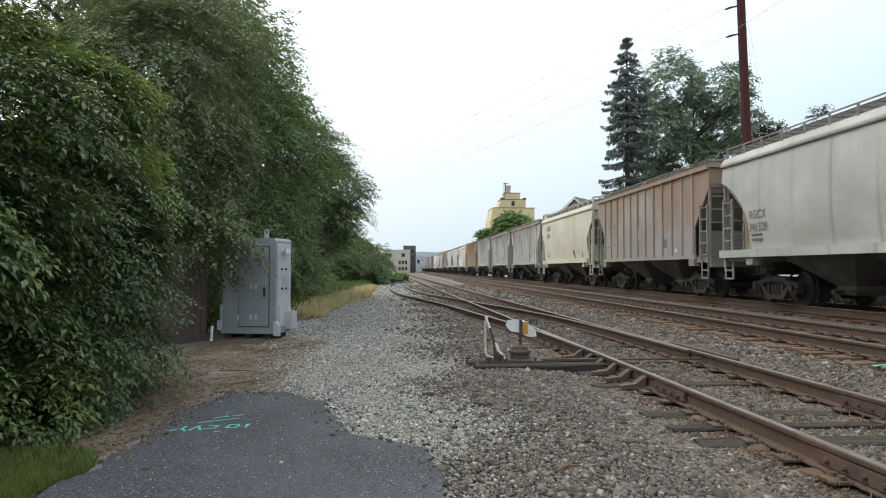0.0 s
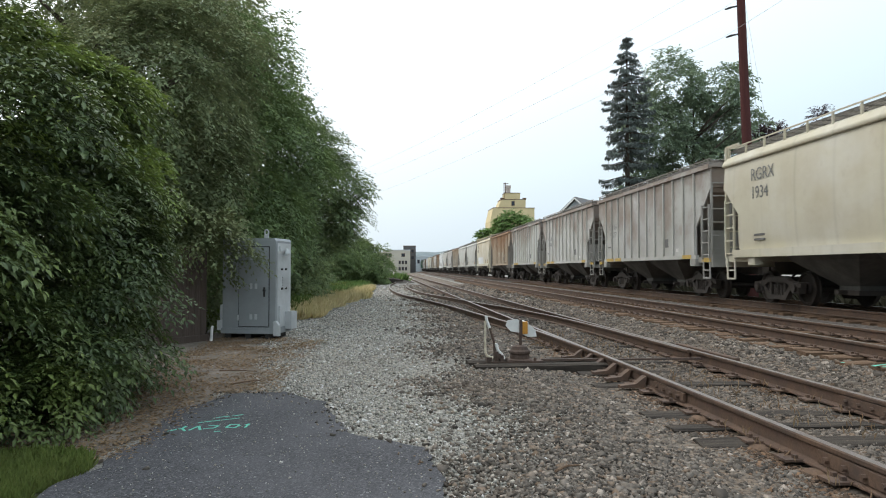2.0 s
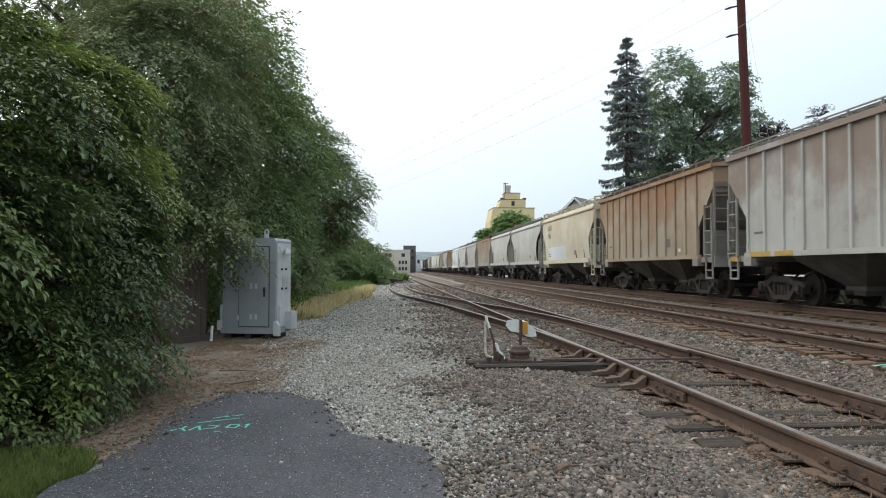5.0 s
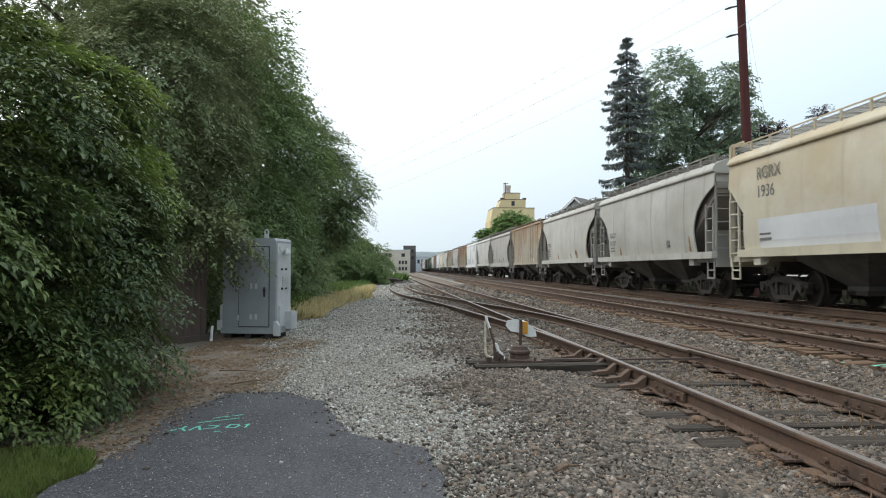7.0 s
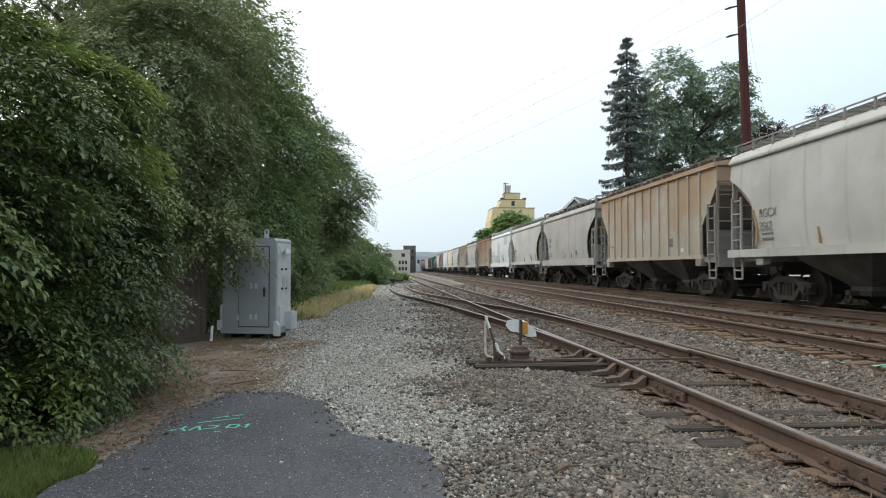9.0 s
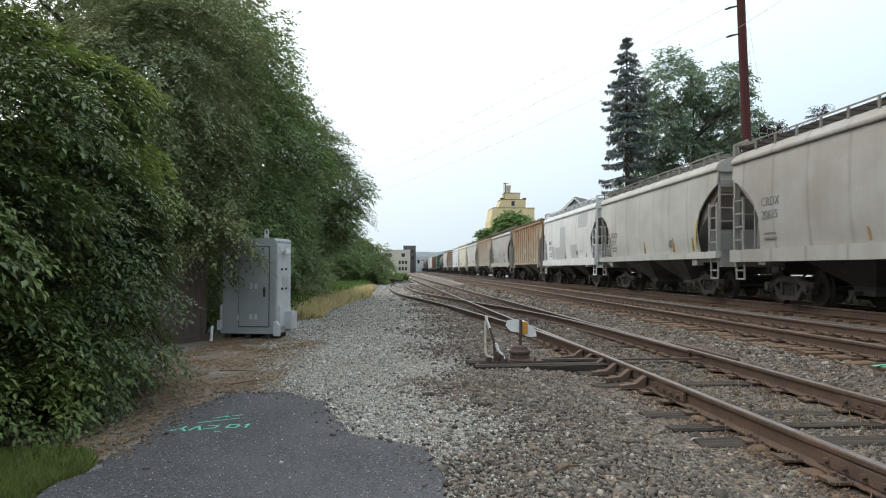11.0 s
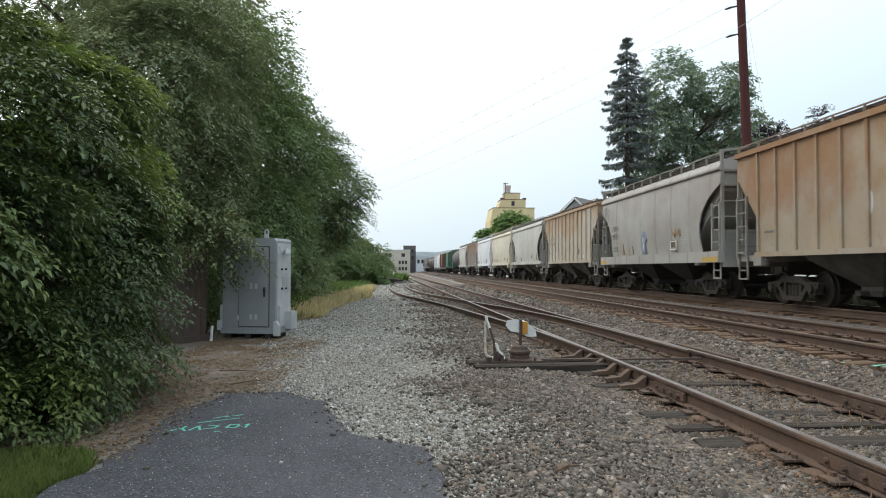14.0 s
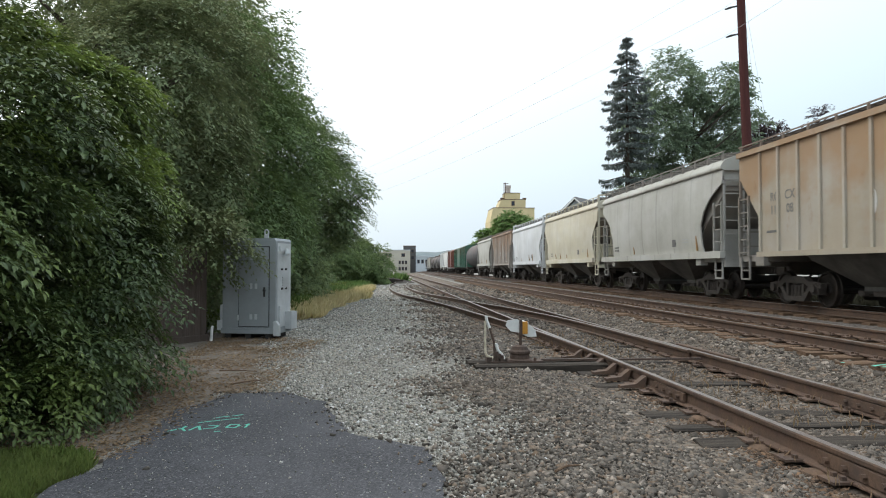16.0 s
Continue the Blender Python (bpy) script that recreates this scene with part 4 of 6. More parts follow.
def unit(a):
    return a / np.maximum(np.linalg.norm(a, axis=-1, keepdims=True), 1e-6)


def leaves(centres, axes, normals, size, width, rng):
    """Folded leaves, each of two triangles: base, tip and two raised edges."""
    n = len(centres)
    s = size * rng.uniform(0.5, 1.3, (n, 1))
    a = unit(axes)
    b = unit(np.cross(a, normals))
    up = np.cross(b, a)
    v = np.empty((n, 4, 3))
    v[:, 0] = centres
    v[:, 1] = centres + a * s * 0.45 + b * s * width + up * s * 0.10
    v[:, 2] = centres + a * s - up * s * 0.10
    v[:, 3] = centres + a * s * 0.45 - b * s * width + up * s * 0.10
    i = np.arange(n)[:, None] * 4
    f = np.concatenate([i + [[0, 1, 2]], i + [[0, 2, 3]]])
    return v.reshape(-1, 3), f


def shell(blobs, count, rng, low=0.72, high=1.05):
    """Places and outward ways near the skins of a heap of rounded masses."""
    blobs = np.array(blobs, float)
    area = (blobs[:, 3] * blobs[:, 4] + blobs[:, 4] * blobs[:, 5] + blobs[:, 3] * blobs[:, 5])
    out_p, out_d, got = [], [], 0
    while got < count:
        k = rng.choice(len(blobs), count, p=area / area.sum())
        d = unit(rng.normal(size=(count, 3)))
        p = blobs[k, :3] + d * blobs[k, 3:6] * rng.uniform(low, high, (count, 1))
        q = (p[:, None, :] - blobs[None, :, :3]) / blobs[None, :, 3:6]
        inside = (q ** 2).sum(2)
        inside[np.arange(count), k] = 9
        keep = (inside.min(1) > 0.45) & (p[:, 2] > 0.06)
        out_p.append(p[keep])
        out_d.append(unit(d[keep] / blobs[k[keep], 3:6]))
        got += keep.sum()
    return np.concatenate(out_p)[:count], np.concatenate(out_d)[:count]


def crown(name, blobs, pads, pad_r, twigs, twig_len, leaf, width, material, seed, droop=0.5, per=7, fill=0.12, level=0.35):
    """A crown of leafy boughs: domed pads over the masses, each of drooping twigs with paired leaves."""
    rng = np.random.default_rng(seed)
    p, d = shell(blobs, pads, rng, 0.84, 1.08)
    z = np.array([0, 0, 1.0])
    up = unit(d * 0.6 + z * (0.5 + level) + rng.normal(size=d.shape) * 0.16)
    e1 = unit(np.cross(up, np.array([0.31, 0.95, 0.02])))
    e2 = np.cross(up, e1)
    R = pad_r * rng.uniform(0.6, 1.4, (pads, 1))
    k = np.repeat(np.arange(pads), twigs)
    n = len(k)
    a, r = rng.uniform(0, 2 * math.pi, (n, 1)), np.sqrt(rng.uniform(0, 1, (n, 1)))
    way = e1[k] * np.cos(a) + e2[k] * np.sin(a)
    start = p[k] + way * r * R[k] * 0.85 + up[k] * R[k] * ((0.42 - 0.18 * level) * (1 - r ** 2) - 0.12) + rng.normal(size=(n, 3)) * 0.12 * R[k]
    tw = unit(way * (0.25 + 0.8 * r) + up[k] * 0.30 + d[k] * 0.35 + rng.normal(size=(n, 3)) * 0.22)
    inner = int(n * fill)
    if inner:
        q, qd = shell(blobs, inner, rng, 0.5, 0.8)
        pick = rng.choice(n, inner, replace=False)
        start[pick], tw[pick] = q, unit(qd + rng.normal(size=qd.shape) * 0.4)
    t = (np.arange(per) + 1.0)[None, :, None] / per
    ln = twig_len * rng.uniform(0.6, 1.3, (n, 1, 1))
    c = start[:, None] + tw[:, None] * t * ln - z * droop * ln * t ** 2
    c = c + rng.normal(size=c.shape) * twig_len * 0.04
    side = unit(np.cross(tw, up[k] + 0.01))
    sgn = np.where(np.arange(per) % 2 == 0, 1.0, -1.0)[None, :, None] * np.where(np.arange(per) == per - 1, 0.15, 1.0)[None, :, None]
    ax = tw[:, None] * 0.65 + side[:, None] * sgn * 0.85 - z * (0.15 + droop * 0.7 * t) + rng.normal(size=c.shape) * 0.16
    nm = (up[k] * 0.8 + z * 0.55)[:, None] + rng.normal(size=c.shape) * 0.22
    c = c.reshape(-1, 3)
    ok = c[:, 2] > 0.05
    v, f = leaves(c[ok], ax.reshape(-1, 3)[ok], nm.reshape(-1, 3)[ok], leaf, width, rng)
    return bulk(name, v, f, material)


def trunk_geo(base, height, r, limbs, seed, lean=(0, 0)):
    rnd = random.Random(seed)
    g = Geo()
    pts = [Vector((base[0] + lean[0] * k / 6 + rnd.uniform(-0.06, 0.06) * height / 8, base[1] + lean[1] * k / 6 + rnd.uniform(-0.06, 0.06) * height / 8, base[2] - 0.05 + height * k / 6)) for k in range(7)]
    for k in range(6):
        g.tube(pts[k], pts[k + 1], r * (1 - k / 7.5), r * (1 - (k + 1) / 7.5), 9)
    for i in range(limbs):
        k = rnd.randint(1, 5)
        a = rnd.uniform(0, 6.28)
        ln = height * rnd.uniform(0.15, 0.28)
        m1 = pts[k] + Vector((math.cos(a), math.sin(a), 0.55)) * ln * 0.5
        m2 = m1 + Vector((math.cos(a + 0.4), math.sin(a + 0.4), 0.75)) * ln * 0.5
        g.tube(pts[k], m1, r * 0.42, r * 0.27, 7)
        g.tube(m1, m2, r * 0.27, r * 0.08, 6)
    return g


def tree(name, label, base, height, r, blobs, material, seed, pads, pad_r, twigs, twig_len, leaf, width=0.24, droop=0.4, limbs=9, per=7, fill=0.12, category="tree", level=0.35):
    t = thing(name, pose(0, 0, 0), label, category)
    part("trunk", trunk_geo(base, height, r, limbs, seed), M_BARK, t, smooth=True)
    part("crown", crown("crown", blobs, pads, pad_r, twigs, twig_len, leaf, width, material, seed, droop, per, fill, level), None, t)
    return t


# the broad bush at the drive, and what stands behind it
bush = tree("bush", "dense broad-leaved green bush overhanging the asphalt drive", (-4.0, 6.6, 0), 2.6, 0.09,
     [(-4.0, 5.5, 1.75, 1.25, 1.35, 1.0), (-3.55, 7.2, 1.65, 1.1, 1.35, 1.1), (-3.85, 6.3, 2.5, 1.3, 1.35, 0.75), (-3.9, 8.7, 1.4, 0.95, 1.15, 1.0), (-4.9, 5.0, 2.6, 1.4, 1.5, 0.95), (-3.65, 7.9, 2.25, 0.85, 0.95, 0.7), (-5.0, 7.5, 2.7, 1.4, 1.5, 0.9), (-3.45, 9.2, 1.9, 0.6, 0.7, 0.7), (-4.0, 6.2, 0.75, 0.95, 1.3, 0.75), (-3.7, 7.5, 0.8, 0.95, 1.15, 0.8), (-3.45, 6.0, 0.75, 0.65, 0.7, 0.6), (-3.2, 7.6, 1.0, 0.85, 1.0, 0.85), (-3.1, 6.7, 0.6, 0.55, 0.7, 0.5), (-3.9, 7.4, 3.0, 1.15, 1.2, 0.65), (-2.95, 6.0, 0.28, 0.4, 0.5, 0.28), (-3.15, 5.2, 0.35, 0.5, 0.5, 0.35)],
     M_LEAF_BUSH, 11, 400, 0.34, 84, 0.18, 0.072, 0.22, 0.6, 12, 6, 0.16, "bush", 0.6)
part("new_growth", crown("new_growth", [(-3.9, 7.4, 3.05, 1.15, 1.2, 0.65), (-3.6, 8.0, 2.4, 0.85, 0.95, 0.6), (-3.25, 7.5, 2.1, 0.6, 0.8, 0.5), (-4.2, 6.6, 2.7, 1.2, 1.2, 0.7)], 75, 0.28, 70, 0.18, 0.072, 0.23, M_LEAF_SHOOT, 25, 0.5, 6, 0.0, 0.8), None, bush, "fresh yellow-green young leaves")
tree("tree", "tall dense brownish-green tree beside the drive", (-5.9, 15.8, 0), 7.0, 0.2,
     [(-5.5, 16.5, 5.6, 1.9, 2.4, 2.6), (-4.7, 14.2, 4.4, 1.5, 2.0, 1.8), (-4.6, 15.8, 6.4, 1.5, 2.2, 1.8), (-5.3, 12.6, 2.5, 1.3, 1.4, 1.2), (-4.4, 14.6, 2.9, 0.9, 1.0, 0.95), (-3.55, 13.45, 1.95, 0.45, 0.4, 0.5), (-3.9, 15.6, 1.1, 0.9, 0.7, 1.1), (-6.8, 12.0, 2.5, 1.8, 1.8, 1.3), (-3.15, 13.45, 1.75, 0.26, 0.22, 0.36)],
     M_LEAF_BROWN, 12, 460, 0.52, 42, 0.30, 0.085, 0.33, 0.45, per=7)
tree("tree", "leafy green tree leaning over the gravel lane", (-5.8, 22.0, 0), 7.5, 0.22,
     [(-5.8, 21.0, 6.4, 2.7, 3.2, 2.7), (-4.5, 20.6, 4.2, 1.8, 2.6, 2.0), (-4.7, 23.5, 5.2, 2.2, 2.4, 2.2), (-6.0, 24.5, 8.2, 2.3, 2.6, 1.7), (-4.3, 19.5, 2.4, 1.3, 1.8, 1.4), (-4.9, 24.8, 3.0, 1.7, 2.0, 1.7), (-5.0, 17.6, 2.2, 1.2, 1.6, 1.5)],
     M_LEAF_MID, 13, 420, 0.66, 40, 0.40, 0.115, 0.33, 0.4, per=7)
tree("tree", "leafy green tree with thin outer twigs over the lane", (-5.2, 31.0, 0), 8.0, 0.2,
     [(-5.0, 30.5, 5.4, 2.6, 3.0, 2.5), (-3.6, 30.0, 4.3, 1.8, 2.2, 1.6), (-2.9, 31.5, 4.9, 1.3, 1.8, 1.0), (-4.2, 32.5, 3.0, 1.9, 2.5, 1.8), (-6.0, 29.0, 7.0, 2.0, 2.0, 1.8), (-4.6, 28.5, 1.8, 1.5, 2.0, 1.6), (-3.0, 30.6, 3.4, 1.0, 1.3, 0.9)],
     M_LEAF_DARK, 14, 330, 0.66, 36, 0.48, 0.135, 0.32, 0.35, per=7)
tree("tree", "feathery tree rising behind the dense trees", (-8.4, 24.0, 0), 9.0, 0.14,
     [(-7.4, 24.5, 10.2, 1.7, 2.0, 1.0), (-9.4, 22.0, 10.4, 1.9, 2.0, 1.0), (-6.1, 25.5, 9.9, 1.0, 1.4, 0.8), (-9.9, 20, 8.0, 2.2, 1.8, 1.0), (-7.6, 19.5, 8.8, 1.4, 1.5, 0.8)],
     M_LEAF_DARK, 15, 120, 0.55, 26, 0.55, 0.14, 0.26, 0.2, 6, per=7)
tree("bush", "rounded green bushes where the lane ends", (-4.4, 62.0, 0), 2.5, 0.08,
     [(-5.0, 60, 1.6, 2.2, 2.5, 2.0), (-3.0, 63, 1.5, 2.0, 2.0, 1.9), (-1.9, 65, 1.1, 1.1, 1.5, 1.4), (-6.5, 57, 2.2, 2.2, 2.4, 2.3), (-4.3, 66, 2.2, 2.1, 2.0, 1.9)],
     M_LEAF_MID, 16, 200, 0.7, 26, 0.55, 0.24, 0.26, 0.3, 6, category="bush")

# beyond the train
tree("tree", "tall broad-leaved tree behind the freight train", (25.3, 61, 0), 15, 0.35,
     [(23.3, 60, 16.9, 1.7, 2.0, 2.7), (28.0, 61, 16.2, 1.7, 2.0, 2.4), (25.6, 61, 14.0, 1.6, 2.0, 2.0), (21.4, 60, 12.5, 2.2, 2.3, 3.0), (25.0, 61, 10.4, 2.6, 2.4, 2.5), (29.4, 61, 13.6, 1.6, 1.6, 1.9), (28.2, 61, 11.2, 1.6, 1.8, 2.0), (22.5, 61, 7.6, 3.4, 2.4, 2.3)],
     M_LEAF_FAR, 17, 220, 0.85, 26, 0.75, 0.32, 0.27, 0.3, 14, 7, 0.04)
tree("tree", "dark purple-leaved tree behind the freight train", (38.0, 74, 0), 12, 0.25,
     [(36.6, 74, 14.9, 2.0, 2, 1.2), (39.4, 74, 15.4, 1.5, 2, 1.0), (45.2, 74, 17.4, 0.8, 1.0, 0.8), (38.0, 74, 12.6, 4, 2, 2.4), (44.5, 74, 14.4, 2.5, 2, 2.4)],
     M_PLUM, 18, 90, 0.7, 22, 0.8, 0.32, 0.26, 0.2, 8)
tree("tree", "bright green tree standing before the yellow tower", (23.4, 150, 0), 9, 0.3,
     [(24.0, 150, 9.6, 3.6, 3, 3.2), (28.6, 150, 8.0, 3.4, 3, 2.8), (19.0, 149, 6.6, 2.6, 2.5, 2.5), (16.6, 147, 4.6, 1.6, 2.0, 1.8), (23.5, 150, 5, 6, 3, 3), (31.0, 151, 7.6, 2.6, 2.6, 2.3)],
     M_LEAF_LIGHT, 19, 240, 1.1, 24, 0.9, 0.5, 0.32, 0.2, 8)


def conifer(base, height, seed):
    """A spruce: whorls of separate boughs that sag and lift at their tips, with hanging sprays."""
    rng = np.random.default_rng(seed)
    t = thing("conifer", pose(0, 0, 0), "tall dark spruce with drooping branches behind the train", "tree")
    g = Geo().tube(base, (base[0], base[1], height), 0.30, 0.03, 10)
    cs, axs, nms = [], [], []
    z = 3.0
    while z < height - 0.1:
        reach = float(np.interp(height - z, [0, 1, 2, 4, 8, 12, 17], [0.12, 0.55, 1.05, 1.95, 2.2, 2.3, 2.4]))
        first = rng.uniform(0, 6.28)
        boughs = 7 if height - z > 3 else 5
        for k in range(boughs):
            a = first + 6.283 * k / boughs + rng.uniform(-0.25, 0.25)
            ln = reach * rng.uniform(0.62, 1.12)
            zz = z + rng.uniform(-0.22, 0.22)
            way = np.array([math.cos(a), math.sin(a), 0.0])
            cross = np.array([-way[1], way[0], 0])
            n = int(24 + 60 * ln)
            u = rng.uniform(0.08, 1, n)[:, None] ** 0.8
            spine = lambda q: 0.12 * q - 0.55 * q ** 1.5 + 0.32 * q ** 4
            off = rng.normal(size=(n, 1)) * (0.10 + 0.20 * ln * (1 - u) * u)
            hang = rng.uniform(0, 1, (n, 1)) ** 1.5 * 0.26
            p = np.array([base[0], base[1], zz]) + way * u * ln + cross * off + np.array([0, 0, 1.0]) * (spine(u) * ln - hang * (1.1 - 0.6 * u))
            ax = way * 0.55 + cross * np.sign(off) * 0.35 + np.array([0, 0, -0.55]) + rng.normal(size=(n, 3)) * 0.25
            cs.append(p), axs.append(ax), nms.append(np.tile([0, 0, 1.0], (n, 1)) + way * 0.3 + rng.normal(size=(n, 3)) * 0.35)
            pts = [(base[0] + way[0] * q * ln, base[1] + way[1] * q * ln, zz + spine(q) * ln) for q in (0.0, 0.35, 0.7, 0.95)]
            for i in range(3):
                g.tube(pts[i], pts[i + 1], 0.05 - 0.013 * i, 0.037 - 0.013 * i, 4)
        z += float(np.interp(height - z, [0, 3, 17], [0.42, 0.72, 0.85])) * rng.uniform(0.6, 1.35)
    v, f = leaves(np.concatenate(cs), np.concatenate(axs), np.concatenate(nms), 0.30, 0.16, rng)
    part("trunk", g, M_BARK, t)
    part("crown", bulk("crown", v, f, M_NEEDLE), None, t)
    return t


conifer((17.6, 55, 0), 19.3, 21)


def grass(name, label, spots, count, height, material, seed, width=0.012):
    """Blades of grass over a few rounded patches."""
    rng = np.random.default_rng(seed)
    spots = np.array(spots, float)
    k = rng.choice(len(spots), count, p=(spots[:, 2] * spots[:, 3]) / (spots[:, 2] * spots[:, 3]).sum())
    a, r = rng.uniform(0, 2 * math.pi, count), np.sqrt(rng.uniform(0, 1, count))
    x = spots[k, 0] + np.cos(a) * r * spots[k, 2]
    y = spots[k, 1] + np.sin(a) * r * spots[k, 3]
    z = np.interp(x, [-6.5, -5.0], [0.05, 0.0])
    c = np.stack([x, y, z], 1)
    ax = np.array([0, 0, 1.0]) + rng.normal(size=(count, 3)) * 0.38
    v, f = leaves(c, ax, rng.normal(size=(count, 3)), height, width / height, rng)
    ob = part(name, bulk(name, v, f, material), None)
    return tagged(ob, label, "grass", kind="stuff")


grass("grass", "short green grass at the edge of the drive", [(-2.75, 4.6, 0.62, 0.8), (-2.5, 5.0, 0.45, 0.5), (-2.4, 3.9, 0.35, 0.8)], 19000, 0.085, M_GRASS, 31, 0.007)
grass("dry_grass", "dry yellow grass beside the gravel lane", [(-2.75, 19.9, 0.42, 0.7), (-2.35, 20.6, 0.3, 0.8), (-2.9, 21.5, 0.5, 1.2), (-2.5, 23.5, 0.35, 1.5), (-2.9, 25.0, 0.6, 1.6), (-2.2, 26.5, 0.25, 1.4), (-2.7, 29, 0.5, 2.0), (-2.0, 31, 0.3, 2.5), (-2.9, 33, 0.7, 3), (-2.1, 36.5, 0.3, 2.5), (-1.5, 34, 0.2, 2), (-2.8, 41, 0.6, 5), (-1.9, 45, 0.4, 4)], 24000, 0.33, M_DRY, 32, 0.014)
grass("grass", "tall fresh green grass behind the dry grass", [(-3.5, 20.6, 0.4, 1.0), (-3.3, 24.5, 0.35, 2.0), (-3.0, 38, 0.6, 5), (-2.6, 48, 0.7, 6), (-3.6, 55, 1.2, 5)], 9000, 0.42, M_LEAF_LIGHT, 37, 0.022)
tufts = random.Random(5)
grass("weeds", "patchy green weeds under the trees along the lane", [(-3.1 - tufts.uniform(0, 1.4), 16.5 + tufts.uniform(0, 1) ** 1.5 * 36, tufts.uniform(0.15, 0.5), tufts.uniform(0.3, 1.2)) for _ in range(46)], 7000, 0.40, M_GRASS, 33, 0.028)
tree("bush", "dark undergrowth beneath the trees along the lane", (-7.0, 22.0, 0), 1.2, 0.05,
     [(-6.6, 15.8, 0.9, 1.6, 1.2, 1.2), (-6.4, 19.0, 0.9, 1.2, 2.0, 1.2), (-6.2, 23.5, 0.8, 1.2, 2.2, 1.1), (-6.0, 28.0, 0.9, 1.3, 2.4, 1.3), (-5.6, 33.5, 0.9, 1.3, 3.0, 1.3), (-5.4, 40, 1.0, 1.4, 4.0, 1.4), (-4.9, 17.4, 0.6, 0.7, 0.8, 0.8), (-9.5, 13, 1.5, 2.0, 2.5, 1.7)],
     M_LEAF_DARK, 24, 200, 0.55, 28, 0.5, 0.14, 0.26, 0.3, 5, category="bush")
grass("weeds", "tall weeds growing on the dirt mound", [(-0.8, 71, 1.6, 2.0), (-2.6, 70, 1.5, 2)], 1600, 0.9, M_LEAF_LIGHT, 34, 0.08)
# dark growth that closes off the view beneath the cars
grass("weeds", "low scrub growing beyond the main line", [(15.2, 40, 0.9, 20), (16.0, 72, 1.5, 30)], 20000, 0.75, M_SCRUB, 35, 0.05)

# fallen leaves and twigs under the bush
rng = np.random.default_rng(41)
n = 26000
u = rng.uniform(0, 1, n)
lx = -3.3 + 1.9 * rng.uniform(0, 1, n) ** 1.4 + rng.normal(size=n) * 0.1
ly = 5.2 + 9.0 * u
patchy = np.array([noise.noise((a * 1.6, b * 1.6, 7.0)) for a, b in zip(lx, ly)]) > rng.uniform(-0.7, 0.25, n) - np.interp(ly, [5, 8, 9.5, 14], [0.3, 0.2, -0.12, -0.2])
on_drive = (ly < 7.9) & (lx > -1.95 + 0.1 * rng.normal(size=n))
lx, ly = lx[patchy & ~on_drive], ly[patchy & ~on_drive]
n = len(lx)
c = np.stack([lx, ly, 0.028 + rng.uniform(0, 0.012, n)], 1)
v, f = leaves(c, rng.normal(size=(n, 3)) * [1, 1, 0.15], np.tile([0, 0, 1.0], (n, 1)) + rng.normal(size=(n, 3)) * 0.25, 0.04, 0.25, rng)
tagged(part("leaf_litter", bulk("leaf_litter", v, f, M_LITTER), None), "brown fallen leaves and twigs under the bush", "leaf litter", kind="stuff")
grass("dead_weeds", "dry brown weeds between the rails and ties", [(3.25, 9.6, 0.30, 0.35), (2.80, 5.2, 0.12, 1.2), (3.7, 7.5, 0.6, 2.0), (3.1, 13.0, 0.7, 3.0), (2.75, 4.2, 0.12, 0.4), (3.05, 6.4, 0.10, 0.5)], 420, 0.08, M_LITTER, 36, 0.006)


# ---- loose stones of the yard ----
def inside(poly, x, y):
    poly = np.array(poly)
    hit = np.zeros(len(x), bool)
    for (ax, ay), (bx_, by_) in zip(poly, np.roll(poly, -1, 0)):
        cond = (ay > y) != (by_ > y)
        hit ^= cond & (x < (bx_ - ax) * (y - ay) / (by_ - ay + 1e-9) + ax)
    return hit


def stones(name, label, x, y, size, material, seed, lift=0.0):
    rng = np.random.default_rng(seed)
    n = len(x)
    corner = np.array([(x, y, z) for x in (-0.62, 0.62) for y, z in ((-0.6, -0.35), (0.6, -0.35), (0.05, 0.6))], float)
    stretch = rng.uniform(0.65, 1.3, (n, 1, 3))
    p = (corner[None] * stretch + rng.normal(size=(n, 6, 3)) * 0.17) * (size * rng.lognormal(0, 0.30, n))[:, None, None]
    q = unit(rng.normal(size=(n, 4)))
    w, i, j, k = q.T
    R = np.stack([1 - 2 * (j * j + k * k), 2 * (i * j - k * w), 2 * (i * k + j * w), 2 * (i * j + k * w), 1 - 2 * (i * i + k * k), 2 * (j * k - i * w), 2 * (i * k - j * w), 2 * (j * k + i * w), 1 - 2 * (i * i + j * j)], 1).reshape(n, 3, 3)
    p = np.einsum("nab,nvb->nva", R, p)
    p[:, :, 2] *= 0.75
    z = np.array([ground_height(a, 0) for a in x]) + lift
    p += np.stack([x, y, z], 1)[:, None]
    faces = np.array([(0, 1, 2), (3, 5, 4), (0, 3, 4), (0, 4, 1), (1, 4, 5), (1, 5, 2), (2, 5, 3), (2, 3, 0)])
    f = (np.arange(n)[:, None, None] * 6 + faces[None]).reshape(-1, 3)
    ob = part(name, bulk(name, p.reshape(-1, 3), f, material), None)
    return tagged(ob, label, "gravel", kind="stuff")


rng = np.random.default_rng(51)
px, py, ps = [], [], []
for x0, x1, y0, y1, count, size in ((-4.5, 5.4, -6, 3.3, 16000, 0.032), (-0.6, 5.2, 3.3, 6.5, 46000, 0.021), (-2.6, 5.8, 6.5, 10, 56000, 0.023), (-3.2, 6.2, 10, 16, 42000, 0.030), (-2.6, 6.2, 16, 30, 24000, 0.045), (-2.6, 6, 30, 60, 6000, 0.08)):
    px.append(rng.uniform(x0, x1, count)), py.append(rng.uniform(y0, y1, count)), ps.append(np.full(count, size))
px, py, ps = np.concatenate(px), np.concatenate(py), np.concatenate(ps)
